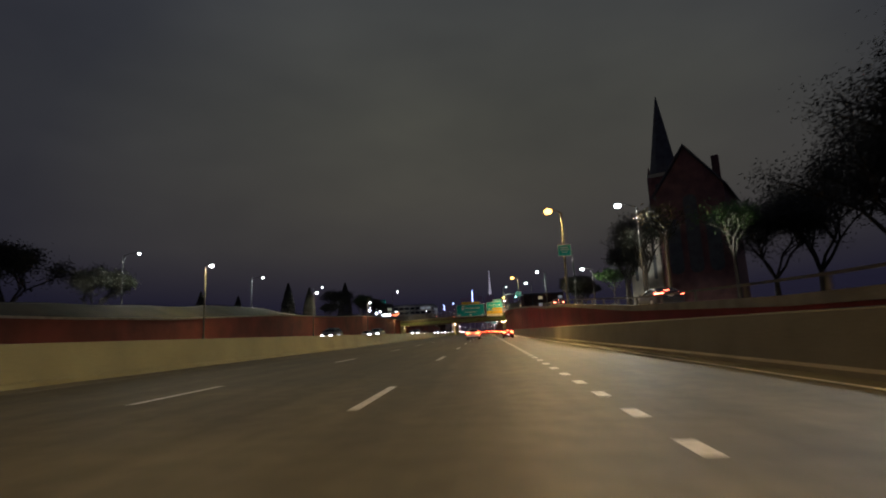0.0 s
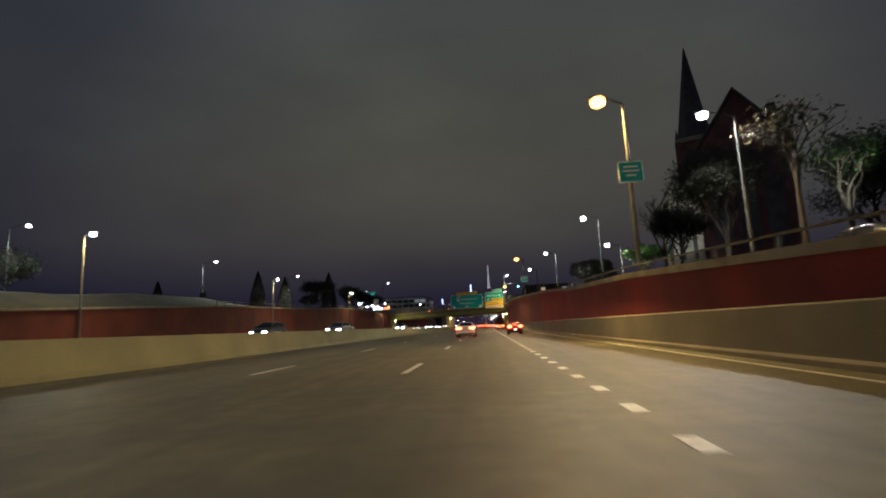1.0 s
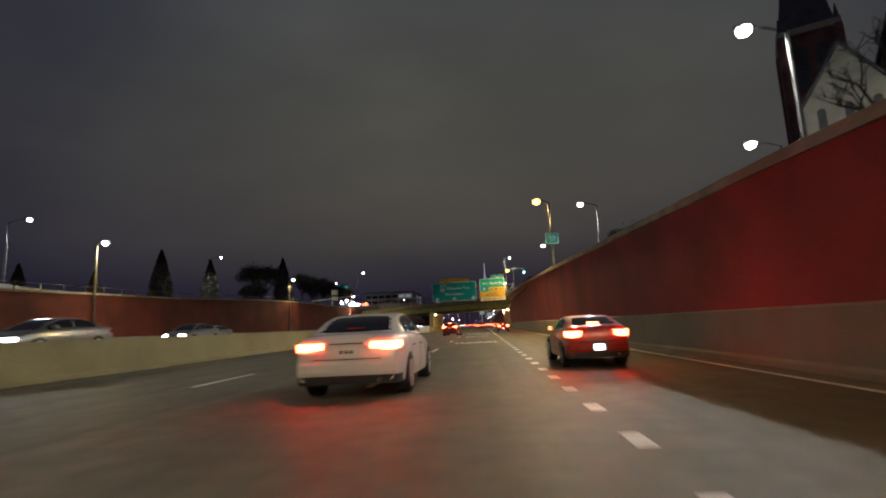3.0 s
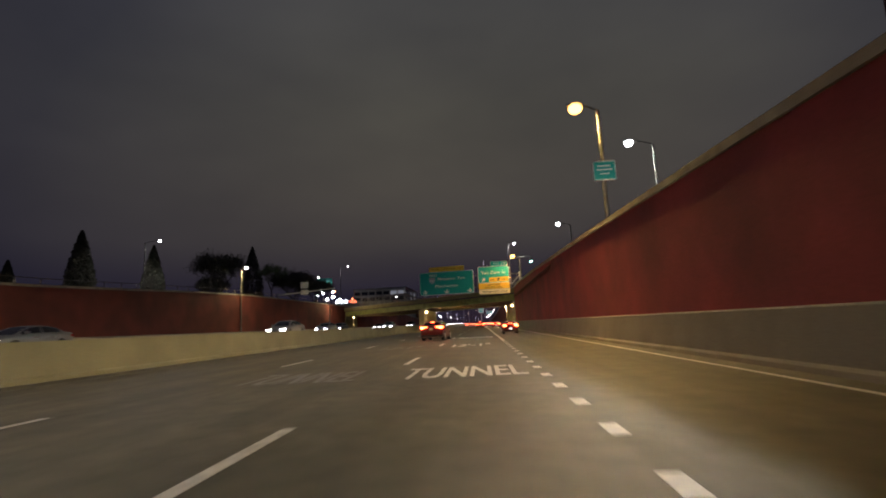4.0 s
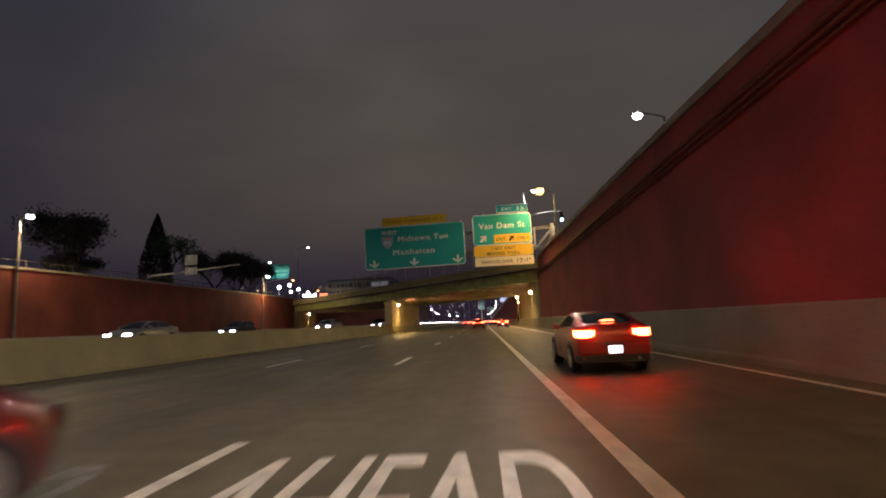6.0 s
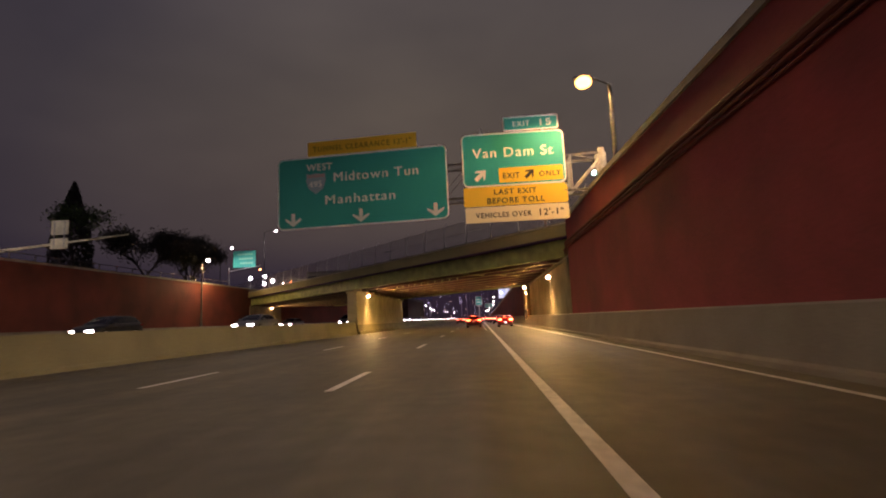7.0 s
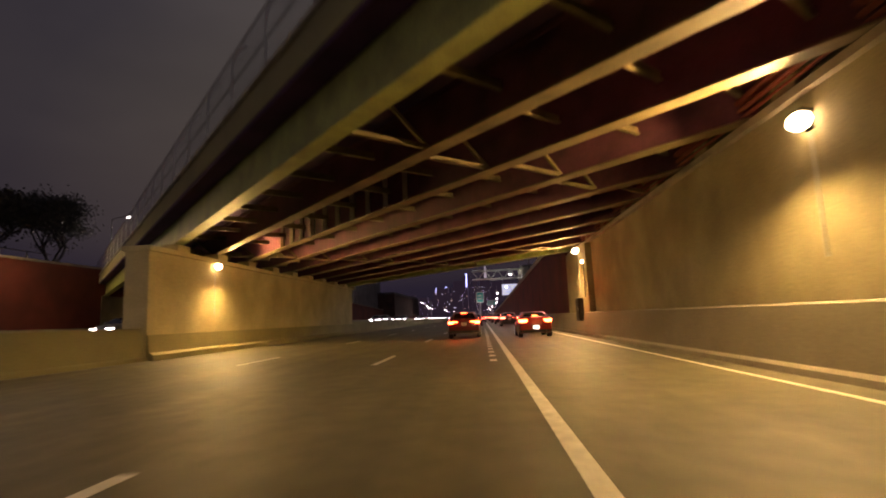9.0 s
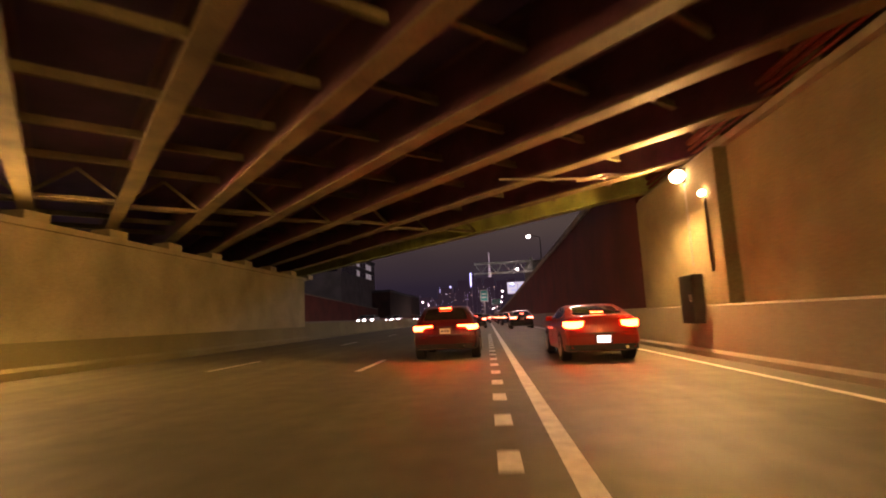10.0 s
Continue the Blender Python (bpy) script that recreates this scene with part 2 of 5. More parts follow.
def top_r(y):
    return float(np.interp(y, [-150, -60, -45, -34, -25, -14, 0, 13, 47, 72, 97, 108, 139, 230, 420, 600], [1.15, 1.15, 1.22, 1.55, 2.05, 2.65, 3.1, 3.82, 5.2, 6.05, 6.65, 6.65, 6.5, 4.6, 1.2, 1.0]))


def top_l(y):
    return float(np.interp(y, [-150, -16, 0, 17, 33, 62, 90, 106, 150, 170, 260, 420, 600], [3.2, 3.5, 3.8, 4.6, 5.3, 5.8, 6.9, 7.1, 7.2, 7.1, 4.4, 1.4, 1.2]))


def wall_lx(y):
    """The far wall, which draws in beyond the bridge."""
    return float(np.interp(y, [-150, 168, 198, 600], [WALL_L, WALL_L, -28.5, -28.5]))


def median_x(y):
    """The foot of the median barrier, which draws in towards the pier under the bridge."""
    return float(np.interp(y, [-150, 90, 125, 600], [-12.6, -12.4, -11.22, -11.22]))


def bridge_y(x, off=0.0):
    return BR_Y - SKEW * (x - 6.5) + off


YS = [-150, -80, -60, -45, -34, -25, -14, 0, 13, 30, 47, 60, 72, 85, 97, 108, 125, 139, 155, 170, 198, 230, 260, 320, 420, 600]

# ground: one sheet with the cutting in it
bm = bmesh.new()
rows = []
for y in YS + [1200, 4200]:
    tl, tr = top_l(y) - 0.3, top_r(y) - 0.3
    if y > 600:
        tl = tr = 0.6
    prof = [(-4000, tl), (-300, tl), (-60, tl), (wall_lx(y) - 0.35, tl), (wall_lx(y) - 0.3, -0.4), (WALL_R + 0.3, -0.4), (WALL_R + 0.35, tr), (60, tr), (300, tr), (4000, tr)]
    rows.append([bm.verts.new((x, y, z)) for x, z in prof])
for a, b in zip(rows, rows[1:]):
    for k in range(len(a) - 1):
        bm.faces.new((a[k], a[k + 1], b[k + 1], b[k]))
structure(part("ground", bm, SOIL), "dark verge and ground with a sunken highway cutting", "ground")


def strip(name, x0, x1, y0, y1, z, thick, mat, label, category):
    b = bmesh.new()
    n = 40
    st = []
    for k in range(n + 1):
        y = y0 + (y1 - y0) * (k / n) ** 1.6
        st.append([(x0, y, z), (x1, y, z), (x1, y, z - thick), (x0, y, z - thick)])
    sweep(b, st)
    return structure(part(name, b, mat), label, category)


road = strip("road", -13.3, 6.1, -150, 1500, 0.0, 0.4, ASPHALT, "grey asphalt highway carriageway with worn lane markings", "road")
bm = bmesh.new()
sweep(bm, [[(wall_lx(y), y, OPP_Z), (-13.45, y, OPP_Z), (-13.45, y, OPP_Z - 1.1), (wall_lx(y), y, OPP_Z - 1.1)] for y in YS + [1500]])
structure(part("road_opposite", bm, ASPHALT), "asphalt carriageway of the oncoming traffic", "road")


# lane markings: real thin slabs on the asphalt
def mark(x, y0, y1, w, name="lane_dash", mat=ROADPAINT):
    b = bmesh.new()
    box(b, x - w / 2, x + w / 2, y0, y1, 0.001, 0.006)
    return part(name, b, mat, road)


def shared_marks(x, starts, length, w, name="lane_dash"):
    b = bmesh.new()
    box(b, -w / 2, w / 2, 0, length, 0.001, 0.006)
    me = finish(b, name, ROADPAINT)
    for y in starts:
        o = new(name, me)
        o.parent, o.location = road, (x, y, 0)


shared_marks(LINE_L, [12.2 * k for k in range(-6, 22)], 3.05, 0.15)
shared_marks(LINE_LL, [1.5 + 12.2 * k for k in range(-6, 22)], 3.05, 0.13)
shared_marks(LINE_R, [-66 + 1.78 * k for k in range(66)], 0.55, 0.18, "dotted_mark")
mark(LINE_R, 51.6, 420, 0.17, "solid_line")
shared_marks(1.28, [121.9 + 1.55 * k for k in range(22)], 0.55, 0.18, "dotted_mark")
mark(EDGE_R, -150, 600, 0.12, "edge_line")
mark(EDGE_L, -150, 600, 0.10, "worn_edge_line", OLDPAINT)

# right side: concrete barrier, maroon wall, coping
bm = bmesh.new()
sweep(bm, [[(5.88, y, 0), (5.90, y, 0.10), (5.98, y, 0.16), (6.10, y, 1.08), (6.14, y, 1.12), (6.34, y, 1.12), (6.34, y, 0)] for y in YS])
structure(part("barrier_right", bm, CONCRETE), "stained grey concrete barrier along the road edge", "barrier")
bm = bmesh.new()
sweep(bm, [[(WALL_R, y, 1.121), (WALL_R, y, top_r(y)), (WALL_R + 0.3, y, top_r(y)), (WALL_R + 0.3, y, 1.121)] for y in YS if y <= 97] + [[(WALL_R, 107.2, 1.121), (WALL_R, 107.2, 6.65), (WALL_R + 0.3, 107.2, 6.65), (WALL_R + 0.3, 107.2, 1.121)]])
structure(part("wall_right", bm, RED), "maroon painted retaining wall above the barrier", "wall")
bm = bmesh.new()
sweep(bm, [[(WALL_R - 0.08, y, top_r(y) + 0.002), (WALL_R - 0.08, y, top_r(y) + 0.22), (WALL_R + 0.4, y, top_r(y) + 0.22), (WALL_R + 0.4, y, top_r(y) + 0.002)] for y in YS if y <= 97] + [[(WALL_R - 0.08, 107.2, 6.652), (WALL_R - 0.08, 107.2, 6.87), (WALL_R + 0.4, 107.2, 6.87), (WALL_R + 0.4, 107.2, 6.652)]])
structure(part("trim_right", bm, COPING), "pale concrete coping on the retaining wall", "coping")

# left side
bm = bmesh.new()
sweep(bm, [[(m, y, 0), (m - 0.03, y, 0.12), (m - 0.12, y, 0.18), (m - 0.28, y, 1.2), (m - 0.48, y, 1.2), (m - 0.56, y, 0.74), (-13.44, y, 0.72), (-13.44, y, 0)] for y in YS for m in (median_x(y),)])
structure(part("barrier_median", bm, MEDIAN), "stained concrete median barrier between the carriageways", "barrier")
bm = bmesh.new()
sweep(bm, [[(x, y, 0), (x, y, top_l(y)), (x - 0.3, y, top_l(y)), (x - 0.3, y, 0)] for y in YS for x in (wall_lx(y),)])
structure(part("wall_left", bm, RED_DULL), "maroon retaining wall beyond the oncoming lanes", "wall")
bm = bmesh.new()
sweep(bm, [[(x + 0.6, y, OPP_Z), (x + 0.5, y, OPP_Z + 0.9), (x + 0.01, y, OPP_Z + 0.9), (x + 0.01, y, OPP_Z)] for y in YS for x in (wall_lx(y),)])
structure(part("barrier_left", bm, CONCRETE), "low concrete barrier at the foot of the far wall", "barrier")
bm = bmesh.new()
sweep(bm, [[(x + 0.06, y, top_l(y) + 0.002), (x + 0.06, y, top_l(y) + 0.2), (x - 0.4, y, top_l(y) + 0.2), (x - 0.4, y, top_l(y) + 0.002)] for y in YS for x in (wall_lx(y),)])
structure(part("trim_left", bm, COPING), "concrete coping on the far wall", "coping")


# ---- street lamps ----
def street_lamp(x, y, top, ground, arm, lens, colour, watts, label, reach=1.6, group="street lamps", metal=None):
    """A tapered pole with a curved arm and a cobra head that reaches to -x or +x by arm."""
    t = thing("street_lamp", (x, y, ground), label, "street lamp", group)
    h = top - ground
    sgn = 1 if arm > 0 else -1
    px = -sgn * reach
    b = bmesh.new()
    rod(b, (px, 0, 0), (px, 0, 0.5), 0.17, 0.15, 12)
    rod(b, (px, 0, 0.5), (px, 0, h - 0.25), 0.11, 0.07, 12)
    part("pole", b, metal or LAMPGREY, t)
    b = bmesh.new()
    pts = [Vector((px + sgn * reach * (k / 6), 0, h - 0.25 + 0.35 * math.sin(k / 6 * math.pi / 2))) for k in range(7)]
    tube(b, pts, 0.045, 0.038)
    part("arm", b, metal or LAMPGREY, t)
    b = bmesh.new()
    sweep(b, [[(sgn * (s - 0.25), -w, h + 0.06 + d), (sgn * (s - 0.25), w, h + 0.06 + d), (sgn * (s - 0.25), w * 0.7, h + 0.18 + d * 0.6), (sgn * (s - 0.25), -w * 0.7, h + 0.18 + d * 0.6)] for s, w, d in ((0, 0.06, 0.04), (0.15, 0.15, 0), (0.6, 0.17, 0), (0.75, 0.07, 0.03))])
    part("head", b, GALV, t)
    b = bmesh.new()
    ball(b, (sgn * 0.1, 0, h - 0.06), 0.34 if lens is G_SODIUM else 0.30 if x > 0 else 0.24, 14, 8, 0.75)
    part("lens", b, lens, t, "bright glowing lens", True)
    if watts:
        lamp("street_light", (x + sgn * 0.1, y, top - 0.3), watts, colour)
    return t


SOD_LABEL = "tall galvanised street lamp with a glowing orange sodium head"
LED_LABEL = "tall street lamp with a bright cold white head"
# the y=-66 lamp is unseen, added behind the start in place of headlamps
for y, z, watts in ((-66.0, 10.3, 17000.0), (-14.4, 10.5, SODIUM_W), (45.5, 11.2, SODIUM_W), (97.4, 10.7, 2000.0)):
    street_lamp(5.75, y, z, top_r(y) - 0.3, -1, G_SODIUM, SODIUM, watts, SOD_LABEL, 0.95, "sodium street lamps")
# the y=-40 lamp is unseen, added from the row's spacing to brighten the start
for x, y, z in ((14.6, -40.0, 12.0), (13.2, -7.5, 12.2), (12.3, 23.4, 12.8), (12.0, 58.0, 13.5), (12.0, 92.5, 14.2), (17.0, 32.8, 10.8)):
    street_lamp(x, y, z, top_r(y) - 0.3, -1, G_LED, LED, 9000.0 if 50 < y < 60 else LED_W if y < 90 else 3000.0, LED_LABEL, 1.6, "white street lamps on the service road")
for y, z in ((6.2, 10.8), (47.4, 10.4), (96.0, 11.1), (141.3, 10.2)):
    street_lamp(WALL_L + 1.0, y, z, OPP_Z + 0.9, 1, G_LED, (1.0, 0.80, 0.42), 2600.0, "street lamp with a warm white head below the far wall", 0.7, "street lamps along the far wall", DARKGALV)
for x, y, z in ((-55.0, 21.0, 15.8), (-49.5, 55.0, 15.2), (-50.0, 98.6, 16.6), (-40.0, 177.5, 20.7), (-50.0, 179.0, 17.8)):
    street_lamp(x, y, z, top_l(y) - 0.3, 1, G_LED, LED, LED_FAR_W if y < 170 else 1600.0, LED_LABEL, 2.4, "white street lamps beyond the far wall")

# ---- bridge ----
bridge = thing("overpass_bridge", (6.5, BR_Y, 0), "skewed steel girder overpass with olive fascia and concrete parapet", "bridge")
UX, UY = -1 / math.hypot(1, SKEW), SKEW / math.hypot(1, SKEW)     # along the bridge, towards the far side
VX, VY = UY, -UX                                                  # across it, away from the camera
if VY < 0:
    VX, VY = -VX, -VY
GIRDER_LOW, GIRDER_TOP = 4.62, 5.75


def bp(u, v, z):
    """A place on the bridge: u along from the right abutment, v across from the near face."""
    return Vector((UX * u + VX * v, UY * u + VY * v, z))


B_WIDE = BR_W * -UX          # width measured square to the girders
U_END = 74.0
U0 = -14.0


def i_girder(b, v, u0, u1, low, high, flange=0.42, web=0.03):
    f, w = flange / 2, web / 2
    outline = [(-f, low), (f, low), (f, low + 0.04), (w, low + 0.04), (w, high - 0.04), (f, high - 0.04), (f, high), (-f, high), (-f, high - 0.04), (-w, high - 0.04), (-w, low + 0.04), (-f, low + 0.04)]
    sweep(b, [[tuple(bp(u, v + s, z)) for s, z in outline] for u in (u0, u1)])


# fascia girders (near and far) with stiffeners
for v in (0.35, B_WIDE - 0.35):
    b = bmesh.new()
    i_girder(b, v, U0, U_END, GIRDER_LOW, GIRDER_TOP + 0.1, 0.42, 0.04)
    part("fascia_girder", b, STEEL, bridge, "olive painted steel fascia girder")
n_g = 9
gv = [0.35 + (B_WIDE - 0.7) * k / n_g for k in range(1, n_g)]
# dark web, paler bottom flange: light from below is painted as two colours
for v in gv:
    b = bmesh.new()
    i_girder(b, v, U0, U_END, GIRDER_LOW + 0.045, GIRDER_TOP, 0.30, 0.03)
    girder = part("girder", b, WEBSTEEL, bridge, "maroon steel girder with shade put into its colour")
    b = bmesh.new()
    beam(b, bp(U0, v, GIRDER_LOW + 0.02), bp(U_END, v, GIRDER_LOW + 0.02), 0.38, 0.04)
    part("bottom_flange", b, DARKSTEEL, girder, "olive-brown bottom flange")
# cross frames between the girders
allv = [0.35] + gv + [B_WIDE - 0.35]
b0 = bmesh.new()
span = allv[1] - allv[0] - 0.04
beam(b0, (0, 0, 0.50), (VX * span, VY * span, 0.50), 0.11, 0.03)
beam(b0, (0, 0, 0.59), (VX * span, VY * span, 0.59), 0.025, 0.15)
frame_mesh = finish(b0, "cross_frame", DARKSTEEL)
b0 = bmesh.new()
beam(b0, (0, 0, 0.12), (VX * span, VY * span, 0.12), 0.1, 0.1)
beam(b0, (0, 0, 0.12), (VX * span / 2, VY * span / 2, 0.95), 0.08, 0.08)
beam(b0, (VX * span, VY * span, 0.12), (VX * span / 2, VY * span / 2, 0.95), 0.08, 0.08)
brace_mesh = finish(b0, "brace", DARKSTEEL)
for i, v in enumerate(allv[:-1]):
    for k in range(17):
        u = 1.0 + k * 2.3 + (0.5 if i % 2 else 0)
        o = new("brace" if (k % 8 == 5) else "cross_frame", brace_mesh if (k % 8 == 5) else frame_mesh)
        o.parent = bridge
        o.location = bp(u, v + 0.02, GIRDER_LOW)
# a row of pale stiffeners on one girder
st_b = bmesh.new()
box(st_b, -0.07, 0.07, -0.07, 0.07, 0, 0.98)
st_mesh = finish(st_b, "stiffener", COPING)
for k in range(10):
    o = new("stiffener", st_mesh)
    o.parent = bridge
    o.location = bp(16.6 + k * 1.15, gv[1] - 0.11, GIRDER_LOW + 0.045)
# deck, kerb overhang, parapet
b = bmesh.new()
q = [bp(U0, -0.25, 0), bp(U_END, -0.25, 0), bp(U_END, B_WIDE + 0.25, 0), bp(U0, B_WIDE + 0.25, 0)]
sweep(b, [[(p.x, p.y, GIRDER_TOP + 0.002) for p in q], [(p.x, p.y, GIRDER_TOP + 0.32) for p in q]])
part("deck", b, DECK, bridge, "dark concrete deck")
for v in (-0.28, B_WIDE + 0.05):
    b = bmesh.new()
    sweep(b, [[tuple(bp(u, v, GIRDER_TOP + 0.1)), tuple(bp(u, v + 0.03, GIRDER_TOP + 0.85)), tuple(bp(u, v + 0.26, GIRDER_TOP + 0.85)), tuple(bp(u, v + 0.26, GIRDER_TOP + 0.33))] for u in (U0, U_END)])
    part("parapet", b, MEDIAN, bridge, "weathered concrete parapet")
    b = bmesh.new()
    beam(b, bp(U0, v + 0.13, GIRDER_TOP + 0.9), bp(U_END, v + 0.13, GIRDER_TOP + 0.9), 0.36, 0.1)
    part("parapet_cap", b, COPING, bridge)
# chain-link fence with curved tops on the near parapet
post_b = bmesh.new()
zt = GIRDER_TOP + 0.95
rings = []
for k in range(9):
    a = k / 8
    p = Vector((0, 0, min(a * 2.4, 1.75) + max(0, (a - 0.73)) * 1.4)) + Vector((VX, VY, 0)) * (max(0, a - 0.6) ** 1.6 * 1.6)
    rings.append([(p.x + 0.026 * math.cos(j * math.pi / 3), p.y + 0.026 * math.sin(j * math.pi / 3), p.z) for j in range(6)])
sweep(post_b, rings)
base_b = bmesh.new()
box(base_b, -0.09, 0.09, -0.09, 0.09, 0, 0.16, 0.01)
base_mesh = finish(base_b, "base_plate", DARKGALV)
post_mesh = finish(post_b, "fence_post", GALV)
for k in range(22):
    o = new("fence_post", post_mesh)
    o.parent = bridge
    o.location = bp(-1.5 + k * 2.75, -0.15, zt)
    foot = new("base_plate", base_mesh)
    foot.parent = o
FENCE = bpy.data.materials.new("chain_link")
FENCE.use_nodes = True
fn = FENCE.node_tree
f_b = fn.nodes["Principled BSDF"]
f_b.inputs["Base Color"].default_value, f_b.inputs["Metallic"].default_value, f_b.inputs["Roughness"].default_value = (0.16, 0.16, 0.165, 1), 0.2, 0.6
f_geo, f_map, f_w = fn.nodes.new("ShaderNodeNewGeometry"), fn.nodes.new("ShaderNodeMapping"), []
fn.links.new(f_geo.outputs["Position"], f_map.inputs[0])
for sx, sz in ((17, 17), (17, -17)):
    dot, fr, gt = fn.nodes.new("ShaderNodeVectorMath"), fn.nodes.new("ShaderNodeMath"), fn.nodes.new("ShaderNodeMath")
    dot.operation, fr.operation, gt.operation = "DOT_PRODUCT", "FRACT", "LESS_THAN"
    dot.inputs[1].default_value = (sx * UX, sx * UY, sz)
    gt.inputs[1].default_value = 0.21
    fn.links.new(f_map.outputs[0], dot.inputs[0])
    fn.links.new(dot.outputs["Value"], fr.inputs[0])
    fn.links.new(fr.outputs[0], gt.inputs[0])
    f_w.append(gt)
f_max = fn.nodes.new("ShaderNodeMath")
f_max.operation = "MAXIMUM"
fn.links.new(f_w[0].outputs[0], f_max.inputs[0])
fn.links.new(f_w[1].outputs[0], f_max.inputs[1])
fn.links.new(f_max.outputs[0], f_b.inputs["Alpha"])
b = bmesh.new()
pa = [bp(-1.5, -0.15, zt), bp(U_END - 4, -0.15, zt), bp(U_END - 4, -0.15, zt + 1.75), bp(-1.5, -0.15, zt + 1.75)]
b.faces.new([b.verts.new(p) for p in pa])
part("fence_mesh", b, FENCE, bridge, "dark chain-link mesh")
b = bmesh.new()
for z in (0.08, 0.9, 1.75):
    rod(b, bp(-1.5, -0.15, zt + z), bp(U_END - 4, -0.15, zt + z), 0.018, n=6)
part("fence_rail", b, DARKGALV, bridge)

# right abutment: wall with pilasters and a bearing seat
A0, A1 = BR_Y - 0.9, BR_Y + 31.2
b = bmesh.new()
box(b, WALL_R + 0.25, WALL_R + 1.4, A0, A1, 1.121, 4.45)
abut = structure(part("wall_abutment", b, ABUT), "stained concrete bridge abutment wall", "wall")
b = bmesh.new()
box(b, WALL_R + 0.1, WALL_R + 1.4, A0, A1, 4.451, 4.6)
part("bearing_seat", b, COPING, abut)
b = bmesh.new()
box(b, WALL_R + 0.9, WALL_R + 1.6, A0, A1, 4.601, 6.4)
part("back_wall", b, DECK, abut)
for y, w in ((A0 - 0.1, 1.6), (BR_Y + 25.4, 5.6)):
    b = bmesh.new()
    box(b, WALL_R - 0.05, WALL_R + 0.35, y, y + w, 1.121, 4.452, 0.02)
    part("pilaster", b, ABUT, abut)
for k in range(9):
    b = bmesh.new()
    box(b, WALL_R + 0.12, WALL_R + 0.7, BR_Y + 2.2 + k * 3.3, BR_Y + 2.9 + k * 3.3, 4.6, 4.85, 0.02)
    part("bearing_block", b, DARKSTEEL, abut)

# median pier wall
P0, P1 = 127.1, 157.4
b = bmesh.new()
box(b, -12.25, -11.3, P0, P1, 0.0, 4.1, 0.03)
pier = structure(part("wall_pier", b, PIER), "concrete pier wall in the median under the bridge", "wall")
b = bmesh.new()
sweep(b, [[(-11.0, y, 0), (-11.02, y, 0.2), (-11.18, y, 0.3), (-11.24, y, 0.95), (-11.298, y, 0.95), (-11.298, y, 0)] for y in (P0, P1)])
part("plinth", b, MEDIAN, pier)
b = bmesh.new()
box(b, -12.35, -11.2, P0 - 0.1, P1 + 0.1, 4.101, 4.3, 0.02)
part("cap", b, PIER, pier)
for v in allv:
    # pedestals where the girders meet the wall
    yb = BR_Y + SKEW * (6.5 + 11.75) + v / -UX
    b = bmesh.new()
    box(b, -12.1, -11.4, yb - 0.45, yb + 0.45, 4.301, GIRDER_LOW, 0.02)
    part("pedestal", b, PIER, pier)

# far abutment beyond the oncoming lanes
b = bmesh.new()
sweep(b, [[(x, bridge_y(x) + dy, z) for x, dy in ((-35.1, 0), (-44, 0), (-44, 30), (-35.1, 30))] for z in (OPP_Z - 0.2, 4.6)])
structure(part("wall_abutment_far", b, ABUT), "concrete abutment on the far side of the oncoming lanes", "wall")


# ---- wall lamps under the bridge ----
def wall_lamp(x, y, z, out, watts=WALL_W):
    t = thing("wall_lamp", (x, y, z), "wall-mounted flood lamp with a warm glowing lens", "wall lamp", "wall lamps under the bridge")
    b = bmesh.new()
    box(b, 0 if out < 0 else -0.14, 0.14 if out < 0 else 0, -0.16, 0.16, -0.2, 0.2, 0.03)
    part("housing", b, BLACKIRON, t)
    b = bmesh.new()
    beam(b, (0, 0, 0.12), (out * 0.22, 0, 0.16), 0.26, 0.05)
    part("hood", b, BLACKIRON, t)
    b = bmesh.new()
    ball(b, (out * 0.16, 0, 0.0), 0.17, 14, 10, 0.9)
    part("lens", b, G_WALL, t, "glowing warm lens", True)
    b = bmesh.new()
    rod(b, (-out * 0.0, 0, -0.2), (-out * 0.0, 0, -2.2), 0.03, n=8)
    part("conduit", b, GALV, t)
    at = (x + out * 0.34, y, z - 0.16)
    light = lamp("wall_light", at, watts * 0.92, WALL_WARM, True, 0.10, 178, 0.2)
    light.matrix_basis = look(at, (at[0] + out, at[1], at[2] - 0.42))
    return t


wall_lamp(WALL_R + 0.25, 117.2, 4.0, -1, 1850)
wall_lamp(WALL_R - 0.05, 135.4, 4.25, -1, 1800)
wall_lamp(-11.3, 131.9, 3.95, 1, 1900)
wall_lamp(-35.08, 163.3, 4.35, 1, 900)

# electrical box on the far end of the abutment
t = thing("cabinet", (WALL_R - 0.10, 135.25, 0.70), "black electrical cabinet on the abutment wall", "cabinet")
b = bmesh.new()
box(b, -0.24, 0.0, -0.42, 0.42, 0.0, 1.12, 0.02)
part("body", b, BLACKIRON, t)
b = bmesh.new()
box(b, -0.26, -0.242, -0.36, 0.36, 0.08, 1.04)
door = part("door", b, BLACKIRON, t)
b = bmesh.new()
box(b, -0.28, -0.262, -0.30, -0.26, 0.5, 0.66)
part("handle", b, GALV, door)
t = thing("bulkhead_lamp", (WALL_R - 0.05, 134.35, 3.58), "small round lamp on a conduit above the cabinet", "wall lamp")
b = bmesh.new()
ball(b, (-0.08, 0, 0), 0.075, 12, 8)
part("lens", b, G_WALL, t, "", True)
b = bmesh.new()
rod(b, (-0.02, 0, -0.1), (-0.02, 0, -1.75), 0.025, n=8)
part("conduit", b, BLACKIRON, t)


# ---- gantry and signs ----
SIGN_Y = 99.9


